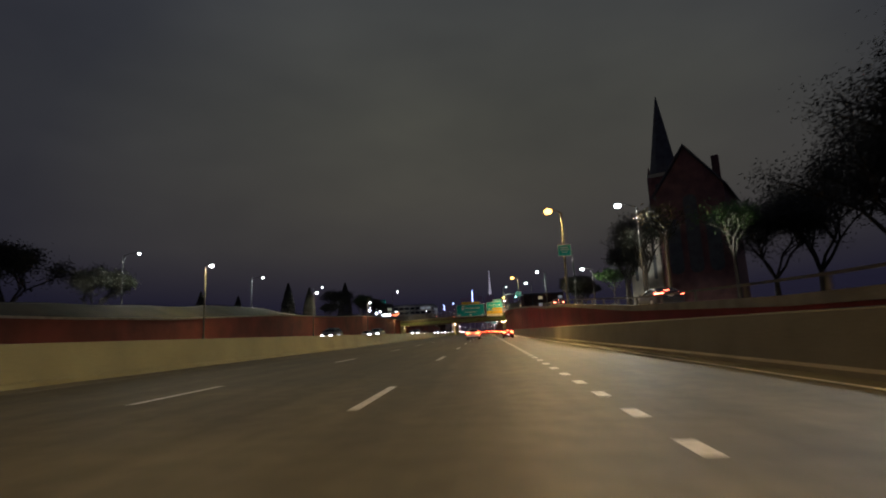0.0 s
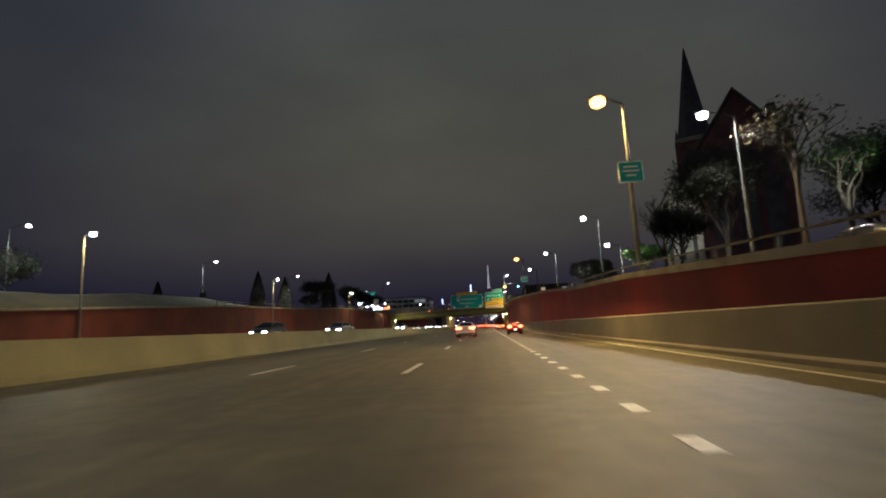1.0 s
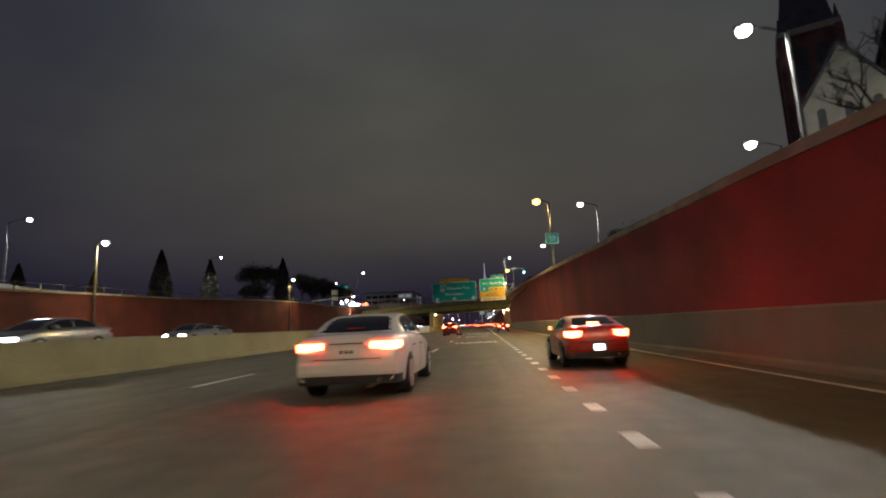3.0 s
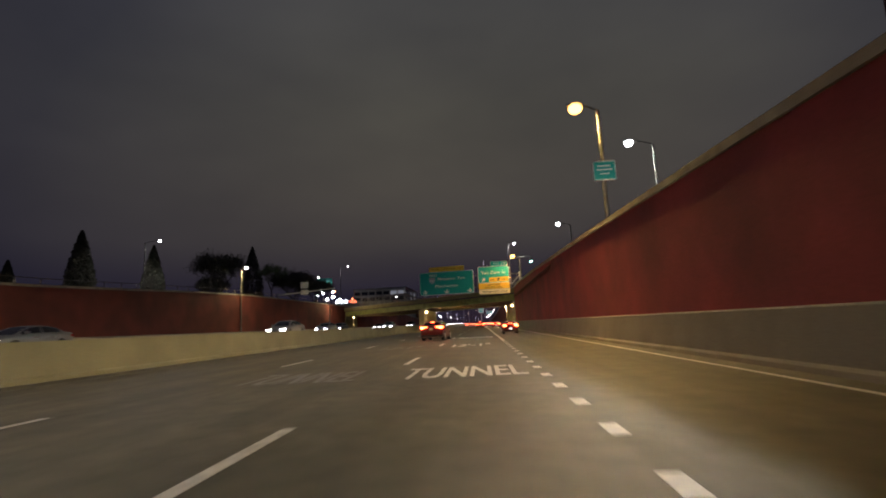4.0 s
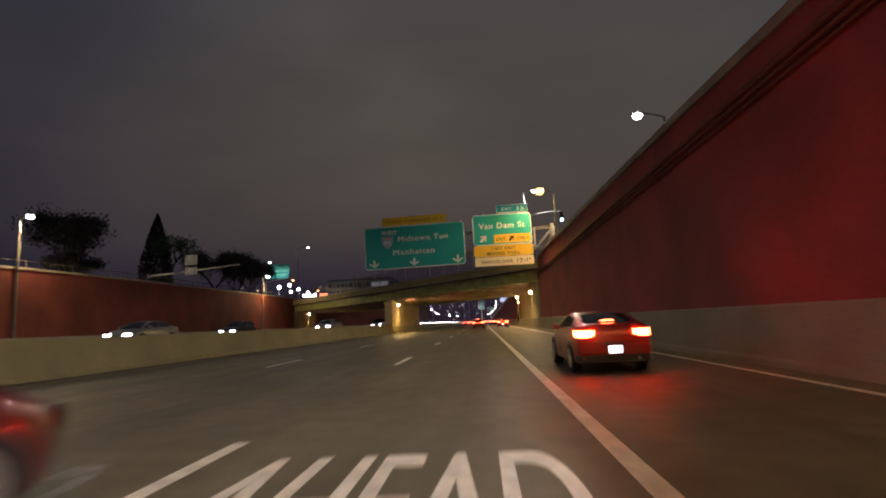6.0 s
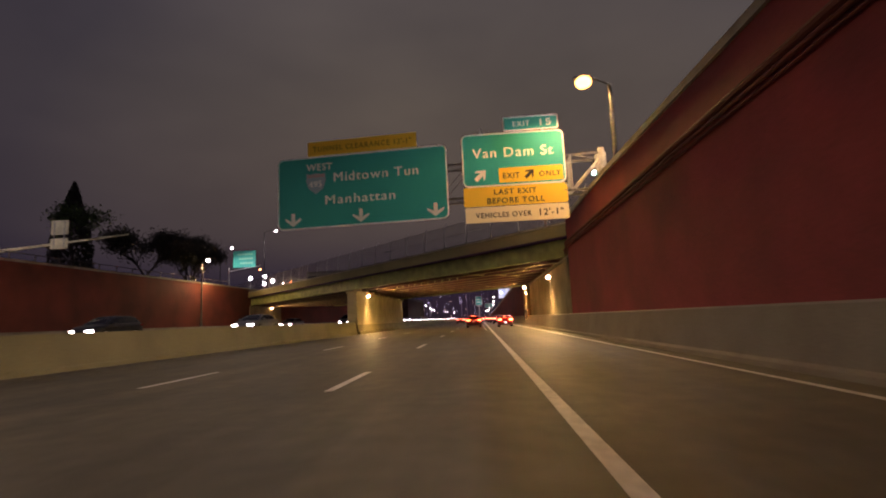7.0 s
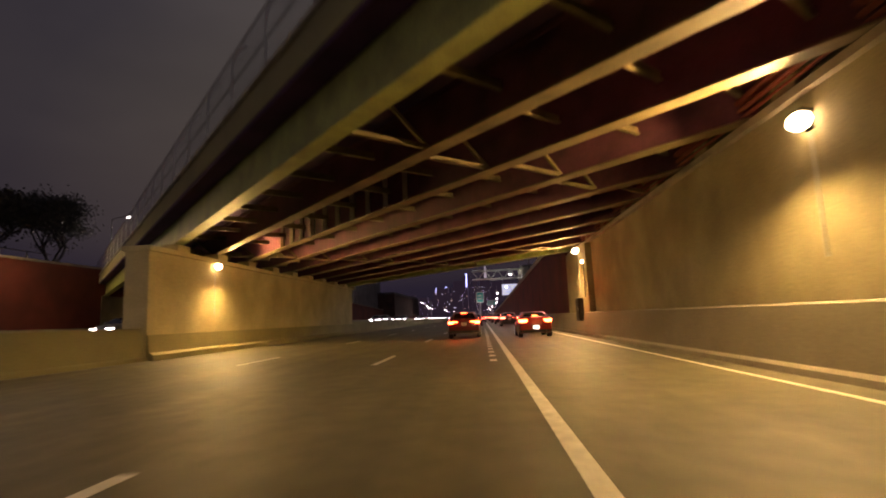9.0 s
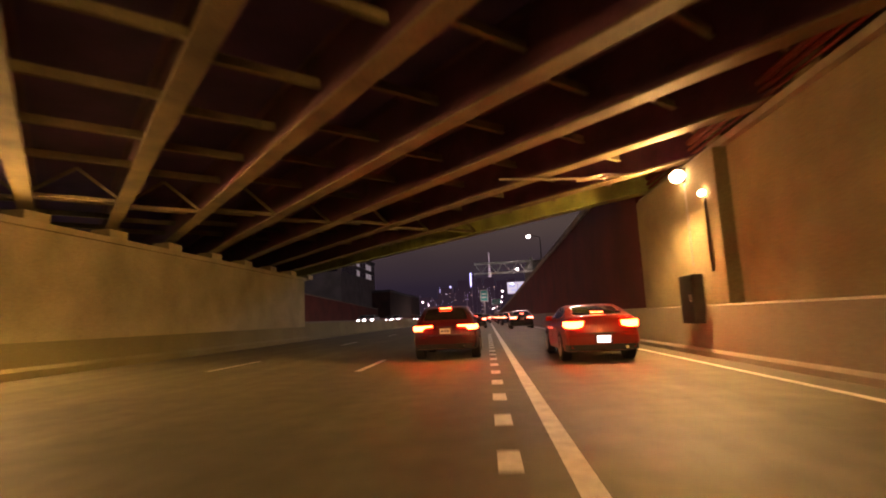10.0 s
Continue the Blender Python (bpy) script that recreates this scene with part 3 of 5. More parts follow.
def letters(text, size, mat, parent, place, name="letter", depth=0.004, flat=False, width=1.0, align="LEFT", bold=0.019, wide=0.0, tall=0.0):
    """Each character is a raised piece of its own; bold widens the strokes."""
    def run(body):
        cu = bpy.data.curves.new(name, "FONT")
        cu.body, cu.size, cu.extrude = body, size, depth
        tmp = bpy.data.objects.new("tmp", cu)
        me = bpy.data.meshes.new_from_object(tmp)
        bpy.data.objects.remove(tmp)
        xs = [v.co.x for v in me.vertices]
        return me, (min(xs), max(xs)) if xs else (0, 0)

    total = run(text)[1]
    shift = -(total[0] + total[1]) / 2 if align == "CENTER" else 0.0
    sx = wide / (total[1] - total[0]) if wide else width
    for k, ch in enumerate(text):
        if ch == " ":
            continue
        me, own = run(ch)
        right = run(text[: k + 1])[1][1]
        me.materials.clear()
        me.materials.append(mat)
        me.transform(Matrix.Translation((right - own[1] + shift + 0.04 * size * k * (not wide), 0, 0)))
        if wide and not flat:
            mid = right - own[1] + shift + (own[0] + own[1]) / 2
            me.transform(Matrix.Translation((mid, 0, 0)) @ Matrix.Diagonal((0.86, 0.94, 1, 1)) @ Matrix.Translation((-mid, 0, 0)))
        me.transform(Matrix.Diagonal((sx, tall / (size * 0.70) if tall else 1, 1, 1)))
        if bold:
            # a heavier stroke: two more layers, each set off by a little and 0.5 mm lower
            bmx, src = bmesh.new(), me
            for dx, dy, dz in ((0, 0, 0), (-bold * size, -bold * size * 0.6, -0.0005), (bold * size, bold * size * 0.6, -0.001)):
                lay = src.copy()
                lay.transform(Matrix.Translation((dx, dy, dz)))
                bmx.from_mesh(lay)
                bpy.data.meshes.remove(lay)
            bmx.to_mesh(me)
            bmx.free()
        if not flat:
            me.transform(Matrix.Rotation(radians(90), 4, "X"))
        o = new(name, me)
        o.parent, o.location = parent, place


def plate(bm, x0, x1, z0, z1, y, thick, r=0.2):
    """An upright panel with rounded corners, facing -y."""
    pts = []
    for cx, cz, a0 in ((x1 - r, z1 - r, 0), (x0 + r, z1 - r, 90), (x0 + r, z0 + r, 180), (x1 - r, z0 + r, 270)):
        for k in range(6):
            a = radians(a0 + 18 * k)
            pts.append((cx + r * math.cos(a), cz + r * math.sin(a)))
    sweep(bm, [[(x, y, z) for x, z in pts], [(x, y + thick, z) for x, z in pts]])
    return bm


def panel(parent, x0, x1, z0, z1, mat, border=SIGNWHITE, y=0.0, r=0.2, edge=0.07, name="panel"):
    b = bmesh.new()
    plate(b, x0, x1, z0, z1, y, 0.05, r)
    part(name + "_border" if border else name, b, border or mat, parent)
    if border:
        b = bmesh.new()
        plate(b, x0 + edge, x1 - edge, z0 + edge, z1 - edge, y - 0.005, 0.004, max(0.02, r - edge))
        part(name, b, mat, parent)


def arrow(parent, cx, cz, h, angle, mat, y, broad=0.86):
    """A fat arrow; angle 0 points up."""
    w = h * broad
    pts = [(0, h * 0.55), (w / 2, h * 0.05), (w / 2, -h * 0.15), (h * 0.15, h * 0.12), (h * 0.15, -h * 0.5), (-h * 0.15, -h * 0.5), (-h * 0.15, h * 0.12), (-w / 2, -h * 0.15), (-w / 2, h * 0.05)]
    a = radians(angle)
    pts = [(cx + p * math.cos(a) + q * math.sin(a), cz - p * math.sin(a) + q * math.cos(a)) for p, q in pts]
    b = bmesh.new()
    sweep(b, [[(p, y, q) for p, q in pts], [(p, y + 0.004, q) for p, q in pts]])
    b.normal_update()
    bmesh.ops.triangulate(b, faces=[f for f in b.faces if len(f.verts) > 4])
    part("arrow", b, mat, parent)


# the box truss across the road
gantry = thing("sign_gantry", (0, SIGN_Y + 0.4, 0), "galvanised steel box truss gantry over the road", "gantry", turn=-4)
TR_X0, TR_X1, TR_Z0, TR_Z1, TR_D = -8.6, 6.9, 6.7, 8.35, 1.0
for y in (0, TR_D):
    for z in (TR_Z0, TR_Z1):
        b = bmesh.new()
        rod(b, (TR_X0, y, z), (TR_X1, y, z), 0.055, n=8)
        part("chord", b, DARKGALV, gantry)
n = 10
for k in range(n):
    xa, xb = TR_X0 + (TR_X1 - TR_X0) * k / n, TR_X0 + (TR_X1 - TR_X0) * (k + 1) / n
    b = bmesh.new()
    for y in (0, TR_D):
        rod(b, (xb, y, TR_Z0), (xb, y, TR_Z1), 0.022 if k < 8 else 0.06, n=6)
        rod(b, (xa, y, TR_Z0 if k % 2 else TR_Z1), (xb, y, TR_Z1 if k % 2 else TR_Z0), 0.022 if k < 8 else 0.055, n=6)
    for z in (TR_Z0, TR_Z1):
        rod(b, (xb, 0, z), (xb, TR_D, z), 0.02, n=6)
        rod(b, (xa, 0, z), (xb, TR_D, z), 0.016, n=6)
    # unlit bays dark, lamplit right end bright: light put into the steel colour
    part("lattice", b, DARKGALV if k < 8 else GALV, gantry)
for x, base in ((6.75, 6.4),):
    b = bmesh.new()
    for y in (0, TR_D):
        rod(b, (x, y, base - 0.4), (x, y, TR_Z1 + 0.2), 0.14, n=12)
    for z in (base + 0.2, TR_Z0 - 0.1):
        rod(b, (x, 0, z), (x, TR_D, z), 0.06, n=8)
    part("support_post", b, GALV, gantry)

# big guide sign
sign = thing("guide_sign", (0, SIGN_Y, 0), "large green overhead guide sign with white lettering and three arrows", "road sign", "overhead signs", -5)
sign.location = (-0.0, SIGN_Y - 0.03, 0)
SL0, SL1, SZ0, SZ1 = -8.75, -0.33, 5.7, 9.25
panel(sign, SL0, SL1, SZ0, SZ1, SIGNGREEN, r=0.3)
F = -0.012
letters("WEST", 0.48, SIGNLETTER, sign, (-7.25, F, 8.55))
letters("Midtown Tun", 0.67, SIGNLETTER, sign, (-5.95, F, 7.93), wide=4.2)
letters("Manhattan", 0.67, SIGNLETTER, sign, (-6.4, F, 6.83), wide=3.5)
for x in (-8.0, -4.55, -0.95):
    arrow(sign, x if x != -8.0 else -7.95, 6.18, 0.62, 180, SIGNLETTER, F, 1.3)
b = bmesh.new()
shield = [(0, 0.5), (0.3, 0.44), (0.47, 0.5), (0.5, 0.1), (0.36, -0.28), (0, -0.55), (-0.36, -0.28), (-0.5, 0.1), (-0.47, 0.5), (-0.3, 0.44)]
sweep(b, [[(-6.78 + p, F, 7.92 + q) for p, q in shield], [(-6.78 + p, F + 0.004, 7.92 + q) for p, q in shield]])
b.normal_update()
bmesh.ops.triangulate(b, faces=[f for f in b.faces if len(f.verts) > 4])
part("shield", b, SIGNBLUE, sign, "faded blue route shield")
b = bmesh.new()
box(b, -7.22, -6.34, F - 0.004, F - 0.001, 8.2, 8.36)
part("shield_band", b, SIGNRED, sign, "faded reddish band of the shield")
letters("495", 0.42, SIGNLETTER, sign, (-7.13, F - 0.006, 7.72))
top = thing("clearance_sign", (0, SIGN_Y, 0), "yellow clearance panel on top of the guide sign", "road sign", "overhead signs", -5)
panel(top, -7.2, -1.75, 9.3, 10.0, SIGNYELLOW, None, r=0.05)
letters("TUNNEL CLEARANCE 12'-1\"", 0.40, FADED, top, (-6.95, F, 9.5), wide=4.95)
for x in (-6.5, -4.4, -2.3):
    b = bmesh.new()
    beam(b, (x, 0.12, SZ0 + 0.3), (x, 0.12, 9.9), 0.1, 0.12, (0, 1, 0))
    part("bracket", b, GALV, sign)

# exit sign
ex = thing("exit_sign", (0, SIGN_Y, 0), "green and yellow overhead exit sign with exit number panel", "road sign", "overhead signs")
panel(ex, 0.38, 5.12, 7.08, 9.62, SIGNGREEN, r=0.28)
panel(ex, 2.38, 4.92, 9.68, 10.35, SIGNGREEN, r=0.08, edge=0.05, name="number_panel")
letters("EXIT", 0.37, SIGNLETTER, ex, (2.79, F, 9.88), wide=0.81)
letters("15", 0.48, SIGNLETTER, ex, (3.94, F, 9.86), wide=0.53)
letters("Van Dam St", 0.69, SIGNLETTER, ex, (0.85, F, 8.45), wide=3.75)
panel(ex, 2.05, 4.98, 7.22, 7.92, SIGNYELLOW, None, y=-0.012, r=0.04, name="exit_only_panel")
letters("EXIT", 0.38, SIGNBLACK, ex, (2.2, -0.03, 7.42), wide=0.78)
arrow(ex, 3.45, 7.57, 0.52, 45, SIGNBLACK, -0.03)
letters("ONLY", 0.38, SIGNBLACK, ex, (3.86, -0.03, 7.42), wide=1.0)
arrow(ex, 1.2, 7.62, 0.66, 45, SIGNLETTER, F)
panel(ex, 0.38, 5.12, 6.16, 7.06, SIGNYELLOW, None, r=0.1, name="toll_panel")
letters("LAST EXIT", 0.37, SIGNBLACK, ex, (2.75, F, 6.68), align="CENTER", wide=1.97)
letters("BEFORE TOLL", 0.37, SIGNBLACK, ex, (2.75, F, 6.27), align="CENTER", wide=2.62)
panel(ex, 0.42, 5.12, 5.4, 6.12, SIGNCREAM, None, r=0.06, name="height_panel")
letters("VEHICLES OVER", 0.35, SIGNBLACK, ex, (0.88, F, 5.62), wide=2.56)
letters("12'-1\"", 0.46, SIGNBLACK, ex, (3.69, F, 5.6), wide=1.08)
for x in (1.3, 4.2):
    b = bmesh.new()
    beam(b, (x, 0.12, 5.5), (x, 0.12, 9.9), 0.1, 0.12, (0, 1, 0))
    part("bracket", b, GALV, ex)

# words on the asphalt, long in the direction of travel
for text, y, wide, x in (("TUNNEL", 32.5, 2.75, 0.05), ("12'-1\"", 47.0, 1.9, -0.05), ("AHEAD", 60.9, 2.6, 0.0)):
    for cx, mat, nm in ((x, ROADPAINT, "road_letter"), (LINE_L - 1.95, OLDPAINT, "worn_road_letter")):
        letters(text, 1.0, mat, road, (cx, y, 0.003), nm, 0.002, True, align="CENTER", bold=0.016, wide=wide, tall=2.5)


# ---- vehicles ----
def paint(name, colour, rough=0.28, metal=0.2):
    m = material(name, colour, rough, metal, vary=0.0)
    pb = m.node_tree.nodes["Principled BSDF"]
    pb.inputs["Coat Weight"].default_value, pb.inputs["Coat Roughness"].default_value = 0.7, 0.08
    return m


WHITECAR = paint("white_car_paint", (0.74, 0.74, 0.72))
REDCAR = paint("bright_red_car_paint", (0.32, 0.026, 0.016))
DARKRED = paint("dark_red_car_paint", (0.13, 0.012, 0.012))
MAROONCAR = paint("dark_maroon_car_paint", (0.085, 0.010, 0.012))
DARKCAR = paint("black_car_paint", (0.020, 0.022, 0.026))
SILVERCAR = paint("silver_car_paint", (0.20, 0.205, 0.21), 0.3, 0.5)
TYRE = material("tyre_rubber", (0.018, 0.018, 0.018), 0.85, vary=0.2, scale=8, grain=60)
RIM = material("alloy_rim", (0.55, 0.55, 0.56), 0.3, metal=0.9, vary=0.1, scale=6, grain=50, bump=0)
GLASS = material("tinted_car_glass", (0.012, 0.012, 0.015), 0.06, vary=0, spec=0.8)
TRIM = material("black_plastic", (0.022, 0.022, 0.024), 0.55, vary=0.2, scale=6, grain=60, bump=0.1)
CHROME = material("chrome_trim", (0.75, 0.75, 0.76), 0.15, metal=1.0, vary=0)
PLATE = material("number_plate", (0.70, 0.69, 0.62), 0.5, vary=0.06, scale=10, grain=60, bump=0)
PLATEBAR = material("plate_bars", (0.05, 0.05, 0.12), 0.6, vary=0)
T_BRAKE = glow("lit_brake_lamp", (1.0, 0.05, 0.016), 75)
T_TAIL = glow("lit_tail_lamp", (1.0, 0.10, 0.06), 26)
T_DIM = material("red_lamp_lens", (0.35, 0.012, 0.010), 0.2, vary=0)
T_PLATE = glow("glowing_plate", (0.95, 0.97, 1.0), 3.0)
H_LAMP = glow("lit_head_lamp", (0.78, 0.88, 1.0), 30)

SEDAN = dict(L=4.85, W=0.92, belt=[(0, 0.80), (0.03, 0.95), (0.10, 1.03), (0.3, 1.06), (0.9, 1.07), (3.2, 1.0), (4.2, 0.88), (4.7, 0.72), (4.85, 0.60)],
             wide=[(0, 0.80), (0.06, 0.85), (0.25, 0.885), (0.8, 0.92), (3.9, 0.92), (4.5, 0.84), (4.75, 0.72), (4.85, 0.58)], low=[(0, 0.30), (0.12, 0.25), (0.5, 0.21), (4.5, 0.2), (4.85, 0.28)],
             roof=[(0.52, 1.06), (0.8, 1.19), (1.15, 1.34), (1.55, 1.425), (2.1, 1.455), (2.7, 1.42), (3.2, 1.24), (3.8, 0.96)], wheels=(0.97, 3.85), r=0.335)
COUPE = dict(L=4.63, W=0.93, belt=[(0, 0.80), (0.03, 0.96), (0.1, 1.05), (0.3, 1.08), (0.8, 1.06), (3.0, 0.97), (4.0, 0.86), (4.45, 0.70), (4.63, 0.58)],
             wide=[(0, 0.80), (0.06, 0.86), (0.25, 0.90), (0.7, 0.93), (3.7, 0.92), (4.3, 0.83), (4.63, 0.58)], low=[(0, 0.32), (0.12, 0.26), (0.5, 0.22), (4.3, 0.2), (4.63, 0.28)],
             roof=[(0.34, 1.08), (0.7, 1.20), (1.1, 1.31), (1.5, 1.37), (2.0, 1.385), (2.5, 1.34), (3.0, 1.16), (3.5, 0.94)], wheels=(0.92, 3.72), r=0.345)
SUV = dict(L=4.75, W=0.95, belt=[(0, 0.84), (0.03, 1.02), (0.1, 1.12), (0.3, 1.16), (0.8, 1.15), (3.1, 1.08), (4.1, 0.99), (4.58, 0.82), (4.75, 0.66)],
           wide=[(0, 0.84), (0.06, 0.89), (0.25, 0.925), (0.7, 0.95), (3.8, 0.95), (4.4, 0.86), (4.75, 0.62)], low=[(0, 0.40), (0.12, 0.34), (0.5, 0.29), (4.4, 0.28), (4.75, 0.34)],
           roof=[(0.10, 1.14), (0.3, 1.36), (0.52, 1.55), (0.9, 1.62), (1.6, 1.65), (2.4, 1.62), (2.9, 1.46), (3.6, 1.06)], wheels=(0.92, 3.75), r=0.37)
HATCH = dict(L=4.60, W=0.91, belt=[(0, 0.84), (0.03, 1.00), (0.1, 1.08), (0.3, 1.10), (0.8, 1.09), (3.0, 1.01), (3.9, 0.90), (4.42, 0.74), (4.60, 0.62)],
             wide=[(0, 0.80), (0.06, 0.85), (0.25, 0.885), (0.7, 0.91), (3.7, 0.91), (4.3, 0.82), (4.60, 0.58)], low=[(0, 0.34), (0.12, 0.28), (0.5, 0.23), (4.3, 0.21), (4.60, 0.30)],
             roof=[(0.16, 1.10), (0.4, 1.26), (0.62, 1.38), (0.95, 1.44), (1.6, 1.475), (2.2, 1.455), (2.8, 1.31), (3.65, 0.97)], wheels=(0.92, 3.68), r=0.335)


def tab(table, y):
    return float(np.interp(y, [p[0] for p in table], [p[1] for p in table]))


def mirror_loft(bm, stations):
    """Skins half outlines (x >= 0, from the floor's middle to the top's middle) and their mirror images."""
    rings = []
    for half in stations:
        full = half + [(-x, y, z) for x, y, z in half[::-1] if x > 1e-4]
        rings.append([bm.verts.new(p) for p in full])
    n = len(rings[0])
    for a, b in zip(rings, rings[1:]):
        for k in range(n):
            bm.faces.new((a[k], a[(k + 1) % n], b[(k + 1) % n], b[k]))
    bm.faces.new(rings[0][::-1])
    bm.faces.new(rings[-1])
    return bm


def slab(bm, grid, lift, thick=0.012):
    """A thin bent pane: a grid of places, pushed out by lift (a vector for each place) and closed behind."""
    outer = [[bm.verts.new(Vector(p) + Vector(d)) for p, d in zip(row, drow)] for row, drow in zip(grid, lift)]
    inner = [[bm.verts.new(Vector(p) + Vector(d) - Vector(d).normalized() * thick) for p, d in zip(row, drow)] for row, drow in zip(grid, lift)]
    nr, nc = len(grid), len(grid[0])
    for i in range(nr - 1):
        for k in range(nc - 1):
            bm.faces.new((outer[i][k], outer[i][k + 1], outer[i + 1][k + 1], outer[i + 1][k]))
            bm.faces.new((inner[i][k], inner[i + 1][k], inner[i + 1][k + 1], inner[i][k + 1]))
    for i in range(nr - 1):
        for k in (0, nc - 1):
            bm.faces.new((outer[i][k], outer[i + 1][k], inner[i + 1][k], inner[i][k]))
    for k in range(nc - 1):
        for i in (0, nr - 1):
            bm.faces.new((outer[i][k], outer[i][k + 1], inner[i][k + 1], inner[i][k]))
    return bm


def arch_disc(bm, x0, x1, y, z, r, a0=-25, a1=205, n=22):
    """The dark hollow of a wheel arch: a thick part disc, open at the foot."""
    ring = [(y + r * math.cos(radians(a0 + (a1 - a0) * k / n)), z + r * math.sin(radians(a0 + (a1 - a0) * k / n))) for k in range(n + 1)]
    sweep(bm, [[(x, p, q) for p, q in ring] for x in (x0, x1)])


def car(name, spec, coat, place, turn, label, tail=T_TAIL, head=None, style="sedan", group="", lit_plate=True, bright=CHROME, high=None):
    t = thing(name, place, label, "car", group, turn)
    L, W, r = spec["L"], spec["W"], spec["r"]
    wide = lambda y: tab(spec["wide"], y)
    belt = lambda y: tab(spec["belt"], y)
    # painted lower body with a shoulder line
    ys = sorted({0, 0.03, 0.06, 0.1, 0.17, 0.3, 0.5, 0.8, 1.2, 1.8, 2.4, 3.0, 3.5, 3.9, 4.2, 4.4, L - 0.15, L - 0.06, L})
    b = bmesh.new()
    st = []
    for y in ys:
        w, zb, zl = wide(y), belt(y), tab(spec["low"], y)
        h = zb - zl
        st.append([(0, y, zl), (w * 0.84, y, zl), (w * 0.955, y, zl + 0.05 * h), (w * 0.985, y, zl + 0.16 * h), (w, y, zl + 0.46 * h), (w * 0.992, y, zl + 0.70 * h), (w * 0.968, y, zl + 0.83 * h), (w * 0.925, y, zl + 0.94 * h), (w * 0.86, y, zb), (w * 0.5, y, zb + 0.018), (0, y, zb + 0.026)])
    mirror_loft(b, st)
    part("body", b, coat, t, smooth=True)
    # painted cabin: pillars and roof; the panes lie a few millimetres proud of it
    ry = [p[0] for p in spec["roof"]]
    y0, y1 = ry[0], ry[-1]

    def cabin(y):
        w, zb = wide(y) * 0.90, belt(y) - 0.02
        top = max(tab(spec["roof"], y), zb + 0.03)
        f = min(1, (top - zb) / 0.40)
        return w, w - (w - W * 0.69) * f, zb, top

    def side(y, f, sx):
        w, wr, zb, top = cabin(y)
        return Vector((sx * (w + (wr - w) * f + 0.018 * math.sin(math.pi * f)), y, zb + (top - 0.045 - zb) * f))

    def crown(y, s):
        w, wr, zb, top = cabin(y)
        return Vector((s * wr * 0.96, y, top - 0.03 * s * s))

    b = bmesh.new()
    st = []
    for k in range(25):
        y = y0 + (y1 - y0) * k / 24
        w, wr, zb, top = cabin(y)
        st.append([(0, y, zb - 0.06)] + [tuple(side(y, f, 1)) for f in (0, 0.35, 0.7, 1.0)] + [(wr * 0.97, y, top - 0.028), (wr * 0.8, y, top - 0.012), (wr * 0.4, y, top - 0.002), (0, y, top)])
    mirror_loft(b, st)
    part("cabin", b, coat, t, smooth=True)
    flat = [y for y in (y0 + (y1 - y0) * k / 60 for k in range(61)) if tab(spec["roof"], y) > max(p[1] for p in spec["roof"]) - 0.075]
    ra, rb = flat[0], flat[-1]
    for nm, ya, yb, half in (("rear_window", y0 + 0.07, ra - 0.01, 0.86), ("windscreen", rb + 0.02, y1 - 0.06, 0.90)):
        b = bmesh.new()
        yy = [ya + (yb - ya) * k / 6 for k in range(7)]
        ss = [-half + 2 * half * k / 8 for k in range(9)]
        up = Vector((0, -0.5 if nm == "rear_window" else 0.5, 1)).normalized() * 0.008
        slab(b, [[crown(y, s) for s in ss] for y in yy], [[up] * 9] * 7)
        part(nm, b, GLASS, t, "dark tinted car glass", True)
    # side panes, front and rear, with a bright surround
    ys_in = [y for y in (y0 + (y1 - y0) * k / 80 for k in range(81)) if cabin(y)[3] - cabin(y)[2] > 0.17]
    ya, yb = ys_in[0] + 0.16, ys_in[-1] - 0.02
    ym = ya + (yb - ya) * 0.47
    for sx in (1, -1):
        out = Vector((sx, 0, 0.25)).normalized() * 0.007
        for p, q in ((ya, ym - 0.035), (ym + 0.035, yb)):
            b = bmesh.new()
            yy = [p + (q - p) * k / 7 for k in range(8)]
            fs = [0.10 + 0.80 * k / 4 for k in range(5)]
            slab(b, [[side(y, f, sx) for f in fs] for y in yy], [[out] * 5] * 8)
            part("side_window", b, GLASS, t, "dark tinted side window", True)
        b = bmesh.new()
        loop = [side(ya - 0.02, 0.10, sx)] + [side(ya + (yb - ya) * k / 12, 0.93, sx) for k in range(13)] + [side(yb + 0.03, 0.10, sx)]
        loop = [p + out for p in loop]
        for p, q in zip(loop, loop[1:] + loop[:1]):
            rod(b, p, q, 0.011, n=6)
        part("window_surround", b, bright, t, "thin window surround")
        b = bmesh.new()
        zm = belt(3.0)
        sweep(b, [[(sx * (W * 0.90 + a), y1 - 0.66 + c, zm + d) for c, d in ((0, 0.0), (0.02, 0.12), (0.12, 0.13), (0.17, 0.06), (0.14, 0.0))] for a, dd in ((0.0, 0), (0.07, 0), (0.20, 0))])
        part("mirror", b, coat, t)
        for yd in (1.5, 2.5):
            b = bmesh.new()
            box(b, sx * W * 0.99 - 0.015, sx * W * 0.99 + 0.018, yd, yd + 0.2, 0.80, 0.825, 0.006)
            part("door_handle", b, bright, t)
        for yd in (1.28, 2.40, 3.38):
            b = bmesh.new()
            zl, zb = tab(spec["low"], yd), belt(yd)
            h = zb - zl
            pts = [(0.985, 0.18), (1.0, 0.46), (0.992, 0.70), (0.93, 0.94)]
            for (fa, ha), (fb, hb) in zip(pts, pts[1:]):
                beam(b, (sx * (wide(yd) * fa + 0.001), yd, zl + ha * h), (sx * (wide(yd) * fb + 0.001), yd, zl + hb * h), 0.008, 0.008, (0, 1, 0))
            part("door_seam", b, TRIM, t)
